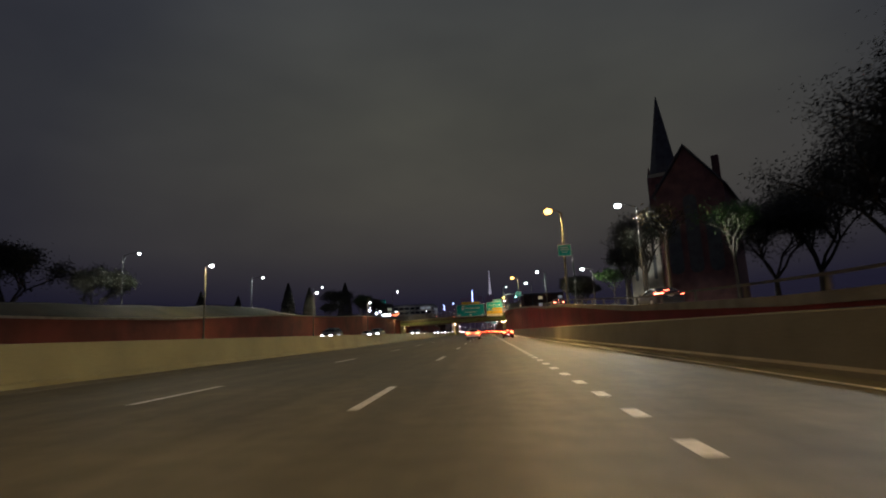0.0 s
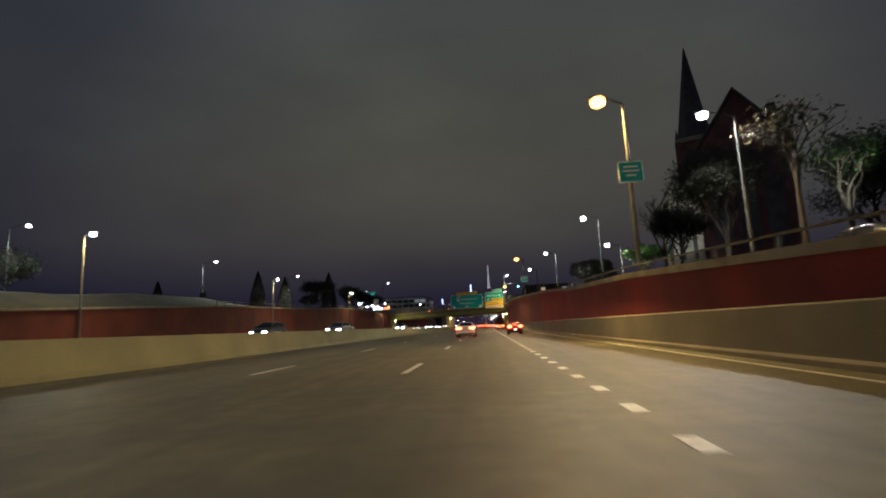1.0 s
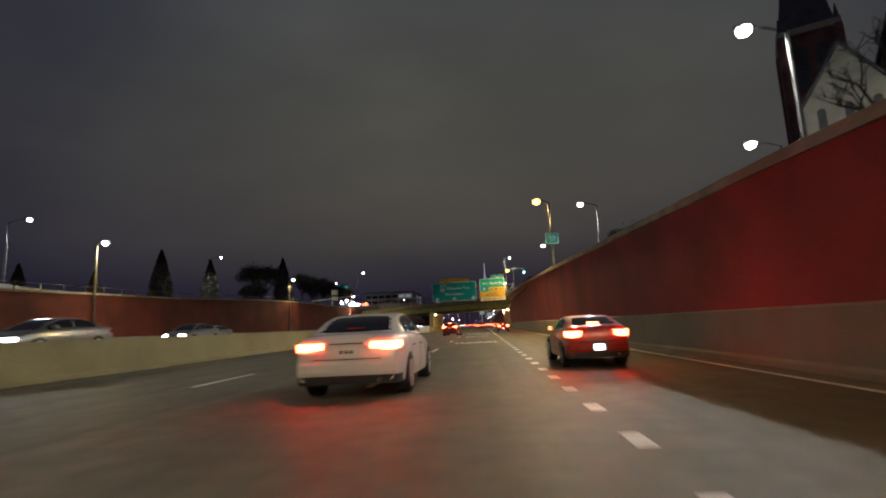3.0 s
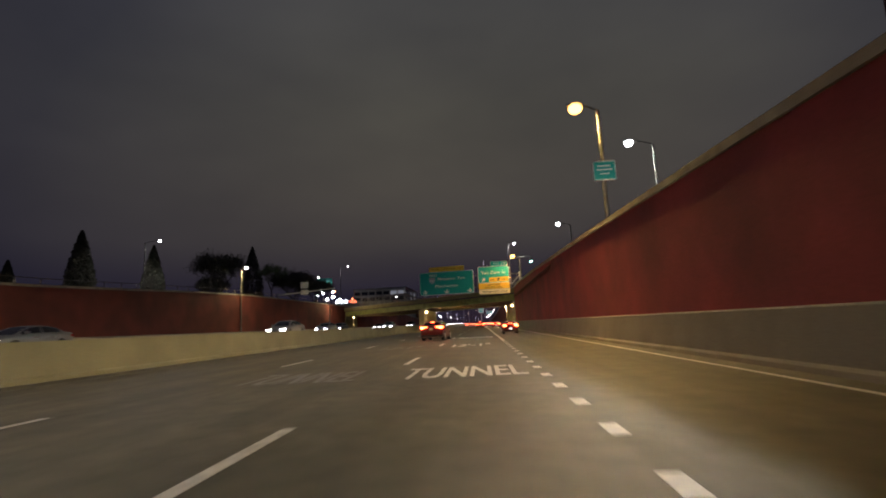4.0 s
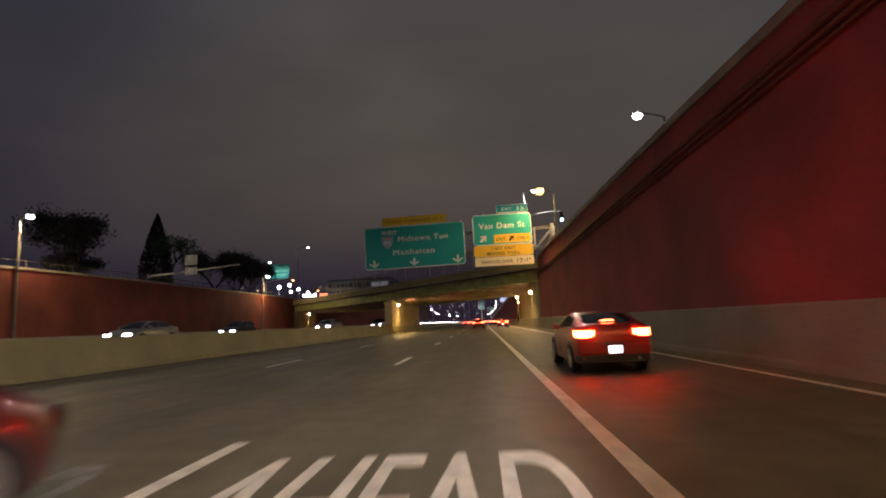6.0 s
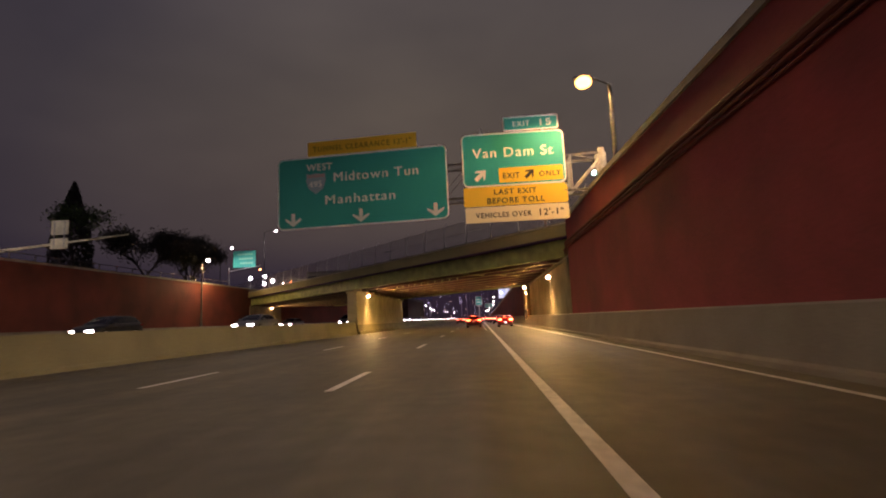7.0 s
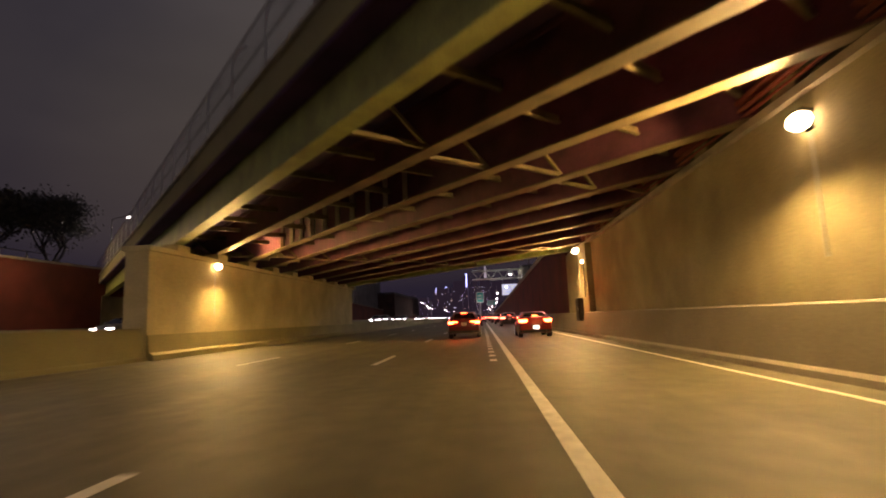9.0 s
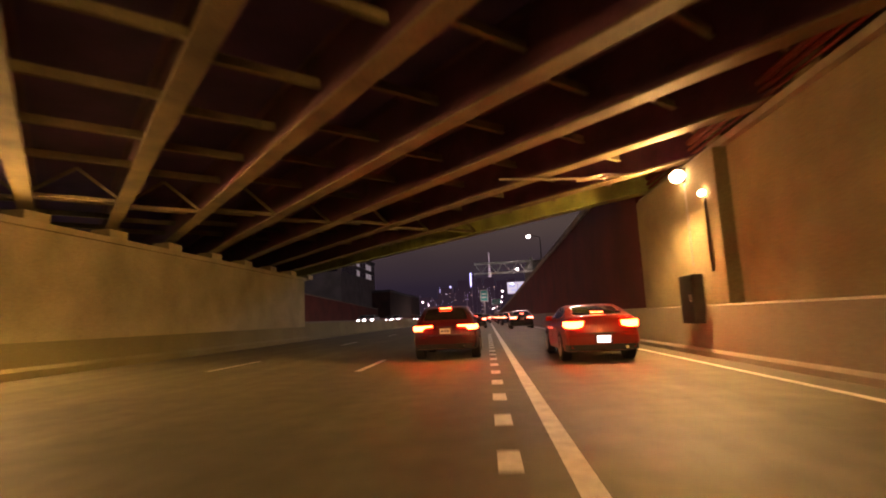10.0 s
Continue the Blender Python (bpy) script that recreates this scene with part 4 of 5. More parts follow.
        for yw in spec["wheels"]:
            b = bmesh.new()
            arch_disc(b, sx * (W - 0.24), sx * (W + 0.002), yw, r, r + 0.045)
            part("wheel_arch", b, TRIM, t)
            b = bmesh.new()
            rod(b, (sx * (W - 0.24), yw, r), (sx * (W - 0.012), yw, r), r, n=32)
            rod(b, (sx * (W - 0.012), yw, r), (sx * (W + 0.010), yw, r), r, r - 0.03, n=32)
            tyre = part("wheel", b, TYRE, t)
            b = bmesh.new()
            rod(b, (sx * (W - 0.02), yw, r), (sx * (W + 0.014), yw, r), r * 0.74, r * 0.71, 32)
            rod(b, (sx * (W + 0.012), yw, r), (sx * (W + 0.034), yw, r), 0.045, 0.035, n=12)
            for k in range(10):
                a = 2 * math.pi * k / 10
                beam(b, (sx * (W + 0.024), yw, r), (sx * (W + 0.018), yw + math.cos(a) * r * 0.68, r + math.sin(a) * r * 0.68), 0.034, 0.016, (1, 0, 0))
            part("rim", b, RIM, tyre, "alloy rim")
        # rear lamps wrap round the corner
        z0, z1 = (0.80, 0.93) if style == "sedan" else (0.80, 0.96) if style == "coupe" else (0.90, 1.05)
        inner = 0.40 if style == "sedan" else 0.46 if style == "coupe" else 0.36
        slim = {"sedan": (0.035, 0.02), "coupe": (0.05, 0.01), "suv": (0.105, 0.09)}[style]
        w0 = wide(0.02)
        b = bmesh.new()
        sweep(b, [[(sx * x, y - 0.016, z0 + dz), (sx * x, y - 0.016, z1), (sx * x, y + 0.10, z1), (sx * x, y + 0.10, z0 + dz)] for x, y, dz in ((inner, 0.0, slim[0]), (w0 * 0.68, 0.0, slim[1]), (w0 * 0.78, 0.002, 0.0), (w0 * 0.94, 0.012, 0.0), (wide(0.1) + 0.008, 0.09, 0.01), (wide(0.25) + 0.012, 0.22, 0.05))])
        part("tail_lamp", b, tail, t, "glowing red rear lamp")
        wf = wide(L - 0.1)
        b = bmesh.new()
        sweep(b, [[(sx * x, L + y, 0.58), (sx * x, L + y, 0.70), (sx * x, L + y - 0.1, 0.71), (sx * x, L + y - 0.1, 0.58)] for x, y in ((wf * 0.55, 0.012), (wf * 0.9, 0.012), (wf + 0.08, -0.08))])
        part("head_lamp", b, head or CHROME, t)
    # bumper with a dark foot, boot seam, plate in its recess, high brake lamp, exhaust
    zlow = tab(spec["low"], 0)
    ring = [(-wide(0.3) - 0.004, 0.30), (-wide(0.12) - 0.008, 0.10), (-wide(0.03) - 0.006, 0.0), (-W * 0.6, -0.035), (W * 0.6, -0.035), (wide(0.03) + 0.006, 0.0), (wide(0.12) + 0.008, 0.10), (wide(0.3) + 0.004, 0.30)]
    b = bmesh.new()
    sweep(b, [[(x, y + 0.01, zlow + 0.10), (x, y - 0.012, zlow + 0.16), (x, y - 0.012, zlow + 0.28), (x, y + 0.012, zlow + 0.33), (x * 0.97, y + 0.08, zlow + 0.33), (x * 0.97, y + 0.08, zlow + 0.10)] for x, y in ring])
    part("bumper", b, coat, t)
    b = bmesh.new()
    sweep(b, [[(x * 0.985, y + 0.02, zlow - 0.04), (x * 0.985, y + 0.004, zlow + 0.098), (x * 0.95, y + 0.10, zlow + 0.098), (x * 0.95, y + 0.10, zlow - 0.04)] for x, y in ring])
    part("bumper_foot", b, TRIM, t, "dark plastic foot of the bumper")
    b = bmesh.new()
    beam(b, (-W * 0.62, -0.018, zlow + 0.36), (W * 0.62, -0.018, zlow + 0.36), 0.02, 0.012)
    part("boot_seam", b, TRIM if style != "suv" else bright, t)
    zp = 0.70 if style == "sedan" else 0.46 if style == "coupe" else 0.80
    yp = -0.052 if style == "coupe" else -0.02
    b = bmesh.new()
    box(b, -0.20, 0.20, yp + 0.004, yp + 0.03, zp - 0.025, zp + 0.185)
    part("plate_recess", b, TRIM if style == "coupe" else coat, t)
    b = bmesh.new()
    box(b, -0.155, 0.155, yp - 0.004, yp + 0.003, zp, zp + 0.155, 0.003)
    # the coupe's plate itself glows, standing in for light cast on it
    pl = part("number_plate", b, T_PLATE if (style == "coupe" and lit_plate) else PLATE, t, "pale number plate")
    for dx in (-0.085, 0.0, 0.085):
        b = bmesh.new()
        box(b, dx - 0.03, dx + 0.03, yp - 0.007, yp - 0.0045, zp + 0.05, zp + 0.105)
        part("plate_bar", b, PLATEBAR, pl)
    b = bmesh.new()
    beam(b, (-0.28, -0.016, zp + 0.215), (0.28, -0.016, zp + 0.215), 0.02, 0.02)
    part("badge_bar", b, bright, t)
    y_hi = ra - 0.05 if style == "suv" else y0 + 0.20
    b = bmesh.new()
    p = crown(y_hi, 0)
    if style == "suv":
        sweep(b, [[(x, y_hi - 0.16, p.z - 0.02), (x, y_hi - 0.15, p.z + 0.005), (x, ra + 0.20, crown(ra + 0.2, 0).z + 0.012), (x, ra + 0.20, crown(ra + 0.2, 0).z - 0.03)] for x in (-0.52, 0.52)])
        part("spoiler", b, coat, t)
        b = bmesh.new()
        box(b, -0.17, 0.17, y_hi - 0.175, y_hi - 0.158, p.z - 0.02, p.z + 0.008)
    else:
        beam(b, (-0.15, p.y, p.z + 0.012), (0.15, p.y, p.z + 0.012), 0.03, 0.02)
    part("high_brake_lamp", b, high or tail, t, "high brake lamp")
    b = bmesh.new()
    rod(b, (0.55, -0.03, zlow + 0.02), (0.55, 0.2, zlow + 0.02), 0.04, n=12)
    part("exhaust", b, CHROME, t)
    b = bmesh.new()
    beam(b, (-W * 0.55, L + 0.004, 0.48), (W * 0.55, L + 0.004, 0.48), 0.02, 0.16)
    part("grille", b, TRIM, t)
    return t


white_car = car("sedan_car", SEDAN, WHITECAR, (-1.7, 10.5, 0), -1.0, "white four-door sedan with lit red rear lamps in the next lane", T_BRAKE, style="sedan", bright=TRIM, high=T_DIM)
red_car = car("coupe_car", COUPE, REDCAR, (3.62, 134.1, 0), 0, "bright red two-door car with brake lamps lit in the exit lane", T_BRAKE, style="coupe")
suv_car = car("suv_car", SUV, MAROONCAR, (0.08, 136.1, 0), 0, "dark maroon SUV with glowing rear lamps and high brake lamp", T_BRAKE, style="suv")
white_car.scale = (0.95, 0.88, 0.95)
hatch_car = car("hatchback_car", HATCH, DARKRED, (-3.1, 58.3, 0), -5.5, "dark red hatchback with glowing rear lamps in the next lane", T_BRAKE, style="suv")
hatch_car.scale = (0.92, 0.88, 0.96)
red_car.scale = (0.87, 0.9, 0.92)
for x, y in ((2.95, 14.0), (3.1, 68.6)):
    copy_thing(red_car, pose(x, y, 0) @ Matrix.Diagonal((0.87, 0.9, 0.92, 1.0)))
suv_car.scale = (0.90, 1.0, 0.86)
front_car = car("sedan_car", SEDAN, DARKCAR, (3.9, 163.5, 0), 0, "black sedan with red rear lamps ahead in the exit lane", T_TAIL, H_LAMP, group="traffic ahead")
for x, y in ((0.2, 171), (3.7, 181), (-3.7, 196), (0.2, 192), (3.5, 194), (0.9, 203), (0.0, 226), (3.6, 222), (-3.7, 214), (0.1, 240), (3.5, 234), (3.6, 262), (0.1, 286), (-3.6, 262), (3.5, 304), (-0.2, 214), (3.6, 205), (-3.7, 236), (0.2, 262), (3.6, 248), (-3.7, 290), (3.6, 285), (0.1, 318), (3.5, 330), (-7.4, 305), (-3.7, 352), (0.1, 372), (3.6, 384), (0.2, 420), (3.6, 436), (-3.6, 430)):
    copy_thing(front_car, pose(x, y, 0))
oncoming = car("sedan_car", SEDAN, SILVERCAR, (-16.5, 24.0, OPP_Z), 180, "silver sedan with bright white headlamps coming the other way", T_DIM, H_LAMP, group="oncoming traffic")
for x, y in ((-20.5, 41), (-16.5, 68), (-20.3, 92), (-16.4, 118), (-16.4, 203), (-16.5, 226), (-20.4, 240), (-16.5, 262), (-20.4, 285), (-16.5, 300), (-20.4, 330), (-16.5, 345), (-16.5, 380), (-20.4, 400), (-16.5, 430), (-20.4, 455), (-16.5, 322), (-20.4, 365), (-16.5, 405), (-20.4, 425), (-16.5, 475), (-20.4, 500), (-24.0, 310), (-24.0, 380), (-16.4, 520), (-24.0, 50), (-24.0, 146)):
    copy_thing(oncoming, pose(x, y, OPP_Z, 0, 0, 180))
oncoming_suv = car("suv_car", SUV, DARKCAR, (-20.5, 14.0, OPP_Z), 180, "dark SUV with bright headlamps coming the other way", T_DIM, H_LAMP, style="suv", group="oncoming traffic")
for x, y in ((-16.4, 146), (-24, 112), (-20.4, 215)):
    copy_thing(oncoming_suv, pose(x, y, OPP_Z, 0, 0, 180))


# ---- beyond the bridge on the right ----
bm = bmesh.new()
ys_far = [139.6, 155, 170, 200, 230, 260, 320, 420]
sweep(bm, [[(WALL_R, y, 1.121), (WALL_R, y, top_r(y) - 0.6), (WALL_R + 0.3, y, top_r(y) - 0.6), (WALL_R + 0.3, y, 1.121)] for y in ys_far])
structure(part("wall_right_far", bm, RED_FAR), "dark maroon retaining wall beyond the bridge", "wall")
bm = bmesh.new()
sweep(bm, [[(WALL_R - 0.12, y, top_r(y) - 0.598), (WALL_R - 0.12, y, top_r(y) - 0.3), (WALL_R + 0.4, y, top_r(y) - 0.3), (WALL_R + 0.4, y, top_r(y) - 0.598)] for y in ys_far])
structure(part("trim_right_far", bm, COPING), "pale coping of the far wall", "coping")
# conduits along the right wall and under the bridge
t = thing("conduit_run", (0, 0, 0), "three dark maroon cable conduits clipped along the wall and abutment", "conduit")
for x, z, thick in ((6.12, 4.98, 0.035), (6.10, 5.12, 0.05), (6.12, 5.30, 0.085)):
    b = bmesh.new()
    rod(b, (x, 62.0, z + 0.02), (x, A0 - 0.3, z), thick, n=8)
    rod(b, (x, A0 - 0.3, z), (x + 0.22, A0 + 0.8, z - 0.22), thick, n=8)
    rod(b, (x + 0.22, A0 + 0.8, z - 0.22), (x + 0.22, A1, z - 0.25), thick, n=8)
    part("pipe", b, RED_DULL, t)
t = thing("hanging_cable", (4.3, 135.7, GIRDER_LOW), "loose pale cable looped under the girders", "cable")
b = bmesh.new()
pts = [Vector((-2.6, 0.3, 0.02)), Vector((-1.2, 0.1, -0.12)), Vector((0, 0, -0.22)), Vector((0.5, 0.2, -0.1)), Vector((0.1, 0.4, 0.0)), Vector((-0.6, 0.3, -0.16)), Vector((0.8, -0.2, -0.2)), Vector((2.0, -0.5, 0.03))]
for p, q in zip(pts, pts[1:]):
    rod(b, p, q, 0.03, n=6)
part("cable", b, COPING, t)


# ---- railings ----
RUST = material("weathered_rail", (0.075, 0.065, 0.055), 0.7, vary=0.3, scale=4, grain=30)
def railing(name, x, y0, y1, zf, step, label, mat=GALV, rails=(0.45, 0.9)):
    t = thing(name, (0, 0, 0), label, "railing")
    pb = bmesh.new()
    box(pb, -0.035, 0.035, -0.035, 0.035, 0, rails[-1] + 0.04)
    pm = finish(pb, "post", mat)
    y = y0
    while y <= y1:
        o = new("post", pm)
        o.parent, o.location = t, (x, y, zf(y))
        y += step
    for r in rails:
        b = bmesh.new()
        n = int((y1 - y0) / step)
        ys = [y0 + k * step for k in range(n + 1)]
        sweep(b, [[(x - 0.025, q, zf(q) + r - 0.03), (x + 0.025, q, zf(q) + r - 0.03), (x + 0.025, q, zf(q) + r + 0.03), (x - 0.025, q, zf(q) + r + 0.03)] for q in ys])
        part("rail", b, mat, t)


railing("railing", WALL_R + 0.2, -70, 2, lambda y: top_r(y) + 0.22, 3.0, "low dark steel railing on top of the wall", RUST, (0.32,))
railing("railing", WALL_L - 0.15, 30, 150, lambda y: top_l(y) + 0.2, 2.4, "weathered steel guard rail on top of the far wall", RUST, (0.55,))

# service road on the right with two cars
bm = bmesh.new()
sweep(bm, [[(8.6, y, top_r(y) - 0.296), (16.5, y, top_r(y) - 0.296), (16.5, y, top_r(y) - 0.2), (8.6, y, top_r(y) - 0.2)] for y in YS if y <= 108])
structure(part("road_service", bm, ASPHALT), "asphalt service road above the cutting", "road")
for x, y in ((11.8, -22.5), (13.5, -44.0), (12.2, 30.0)):
    s = copy_thing(front_car, pose(x, y, top_r(y) - 0.2, -2 if y < 0 else 2))
    tagged(s, "dark sedan with red rear lamps on the service road", group="cars on the service road")
# cars on the bridge
yaw_b = math.degrees(math.atan2(-UX, UY))
for u, v, away in ((7, 5, 1), (17, 5.5, 1), (24, 4.8, 1), (33, 5.2, 1), (44, 5, 1), (12, 12, 0), (29, 12.5, 0), (40, 12, 0)):
    p = bp(u, v, GIRDER_TOP + 0.325) + Vector((6.5, BR_Y, 0))
    s = copy_thing(front_car, pose(p.x, p.y, p.z, 0, 0, yaw_b + (0 if away else 180)))
    tagged(s, "dark sedan crossing the overpass with its lamps lit", group="cars on the overpass")

# small green signs on the sodium lamp poles
for y, z in ((-14.75, 7.15), (45.1, 7.9)):
    t = thing("pole_sign", (6.7, y + 0.18, z), "small green sign with white bars on a lamp pole", "road sign", "pole signs")
    panel(t, -0.52, 0.52, -0.46, 0.46, SIGNGREEN, r=0.08, edge=0.04)
    for dz, half in ((0.22, 0.30), (0.04, 0.36), (-0.16, 0.22)):
        b = bmesh.new()
        box(b, -half, half, -0.012, -0.008, dz - 0.03, dz + 0.03)
        part("bar", b, SIGNWHITE, t)

# ---- mast arms with signals ----
G_GREEN = glow("green_signal", (0.25, 1.0, 0.85), 22)
T_OFF = material("unlit_signal_lens", (0.05, 0.03, 0.02), 0.3, vary=0)
G_AMBER = glow("red_signal", (1.0, 0.25, 0.1), 14)


def signal_mast(x, y, ground, top, reach, turn, lens, sign_size=None):
    front = -1 if turn == 0 else 1
    t = thing("traffic_signal", (x, y, ground), "grey mast arm with a lit traffic signal", "traffic signal", "traffic signals", turn)
    h = top - ground
    b = bmesh.new()
    rod(b, (0, 0, 0), (0, 0, h), 0.13, 0.09, 10)
    part("pole", b, GALV, t)
    b = bmesh.new()
    rod(b, (0, 0, h - 0.7), (-reach, 0, h + 0.2), 0.08, 0.05, 8)
    part("arm", b, GALV, t)
    b = bmesh.new()
    box(b, -reach - 0.18, -reach + 0.18, -0.16, 0.16, h - 0.85, h + 0.2, 0.03)
    part("housing", b, BLACKIRON, t)
    b = bmesh.new()
    ball(b, (-reach, front * 0.16, h - 0.65), 0.2, 12, 8)
    part("lens", b, lens, t, "lit signal lens", True)
    if sign_size:
        w, hh = sign_size
        b = bmesh.new()
        plate(b, -reach * 0.5 - w / 2, -reach * 0.5 + w / 2, h, h + hh, front * 0.1, 0.05, 0.1)
        part("sign_panel", b, SIGNGREEN, t, "green street sign panel")
        for k in range(3):
            b = bmesh.new()
            box(b, -reach * 0.5 - w * 0.38, -reach * 0.5 + w * (0.2 + 0.06 * k), *sorted((front * 0.156, front * 0.162)), h + hh * (0.2 + 0.27 * k), h + hh * (0.32 + 0.27 * k))
            part("bar", b, PALEPRINT, t)
    return t


t = thing("traffic_signal", (6.3, 116.4, GIRDER_TOP + 0.32), "tall grey mast with a lamp and a curved signal arm", "traffic signal", "traffic signals")
b = bmesh.new()
rod(b, (0, 0, 0), (0, 0, 0.6), 0.2, 0.17, 12)
rod(b, (0, 0, 0.6), (0, 0, 9.3), 0.13, 0.075, 12)
part("pole", b, GALV, t)
b = bmesh.new()
pts = [Vector((4.0 * k / 8, 0, 6.45 + 0.40 * math.sin(k / 8 * math.pi * 0.62))) for k in range(9)]
tube(b, pts, 0.07, 0.05)
part("arm", b, GALV, t)
b = bmesh.new()
box(b, 3.82, 4.18, -0.16, 0.16, 5.65, 6.75, 0.03)
part("housing", b, BLACKIRON, t)
for k, mat in ((0, G_GREEN), (1, T_OFF), (2, T_OFF)):
    b = bmesh.new()
    ball(b, (4.0, -0.15, 5.83 + 0.36 * k), 0.17 if k == 0 else 0.12, 12, 8)
    part("lens", b, mat, t, "lit green lens" if k == 0 else "unlit lens", True)
    b = bmesh.new()
    beam(b, (3.86, -0.26, 6.00 + 0.36 * k), (4.14, -0.26, 6.00 + 0.36 * k), 0.2, 0.02)
    part("visor", b, BLACKIRON, t)
b = bmesh.new()
box(b, -0.32, -0.08, -0.14, 0.14, 2.7, 3.5, 0.02)
part("crossing_signal", b, BLACKIRON, t)
b = bmesh.new()
ball(b, (-0.2, -0.14, 3.0), 0.09, 10, 6)
part("crossing_lens", b, G_AMBER, t, "lit orange crossing lens", True)
b = bmesh.new()
rod(b, (0, 0, 9.2), (0.7, -0.3, 9.4), 0.04, n=8)
box(b, 0.6, 1.3, -0.45, -0.2, 9.35, 9.48, 0.02)
part("lamp_arm", b, GALV, t)
b = bmesh.new()
ball(b, (1.05, -0.32, 9.27), 0.16, 12, 8, 0.7)
part("lamp_lens", b, G_LED, t, "bright white lamp head", True)
lamp("street_light", (7.4, 116.05, 15.0), 1800, LED)
signal_mast(-53.0, 184.0, 5.6, 14.2, 7.0, 180, G_AMBER, (5.0, 3.6))
signal_mast(-36.8, 193.6, 6.2, 12.0, 6.0, 0, G_AMBER)
# cantilever arm over the oncoming lanes with two small panels, seen from behind
PANELBACK = material("lamplit_panel_cream", (0.66, 0.63, 0.47), 0.6, vary=0.2, scale=1.5, grain=20, bump=0.03)
t = thing("overhead_sign", (-37.1, 114.5, top_l(114.5) - 1.2), "two small pale panels on a lit cantilever arm", "road sign")
b = bmesh.new()
rod(b, (0, 0, 0), (0, 0, 0.5), 0.26, 0.2, 12)
rod(b, (0, 0, 0.5), (0, 0, 2.5), 0.17, 0.13, 12)
part("post", b, DARKGALV, t)
b = bmesh.new()
tube(b, [(k * 1.8, 0, 2.1 + 0.13 * k) for k in range(7)], 0.13, 0.06, 10)
# arm in the panels' cream: its lamplit look is put into the colour
part("arm", b, PANELBACK, t)
for z0, z1 in ((2.0, 2.85), (3.15, 4.3)):
    b = bmesh.new()
    plate(b, 4.5, 5.95, z0, z1, -0.16, 0.05, 0.08)
    part("panel", b, PANELBACK, t, "pale cream panel")
for x in (4.8, 5.65):
    b = bmesh.new()
    box(b, x - 0.04, x + 0.04, -0.2, -0.165, 2.05, 4.2)
    part("stiffener", b, GALV, t)

# ---- trees ----
BARK = material("bark", (0.040, 0.032, 0.026), 0.9, vary=0.35, scale=3, grain=25, bump=0.5)
LEAF_DARK = material("dark_foliage", (0.050, 0.050, 0.036), 0.7, vary=0.5, scale=1.5, grain=15, bump=0)
LEAF_GREEN = material("green_foliage", (0.09, 0.16, 0.05), 0.6, vary=0.5, scale=1.5, grain=15, bump=0)
LEAF_TAN = material("autumn_foliage", (0.16, 0.12, 0.05), 0.7, vary=0.4, scale=1.5, grain=15, bump=0)
BARK_PALE = material("pale_bark", (0.20, 0.17, 0.13), 0.9, vary=0.35, scale=3, grain=25, bump=0.5)


def limb(b, p, d, length, r, depth, rng, tips, droop=0.0):
    q = p + d * length
    mid = p + d * length * 0.5 + Vector((rng.uniform(-1, 1), rng.uniform(-1, 1), rng.uniform(-0.3, 0.6))) * length * 0.06
    rod(b, p, mid, r, r * 0.82, 6 if depth < 2 else 5)
    rod(b, mid, q, r * 0.82, r * 0.66, 6 if depth < 2 else 5)
    tips.append(q)
    if depth >= 4 or r < 0.012:
        return
    for k in range(3 if depth < 2 else 2 + (rng.random() < 0.5)):
        a = rng.uniform(0, 2 * math.pi)
        side = Vector((math.cos(a), math.sin(a), 0))
        nd = (d * rng.uniform(0.5, 0.95) + side * rng.uniform(0.45, 0.85) + Vector((0, 0, 0.22 - droop))).normalized()
        limb(b, q if k else mid.lerp(q, 0.7), nd, length * rng.uniform(0.6, 0.8), r * 0.62, depth + 1, rng, tips, droop)


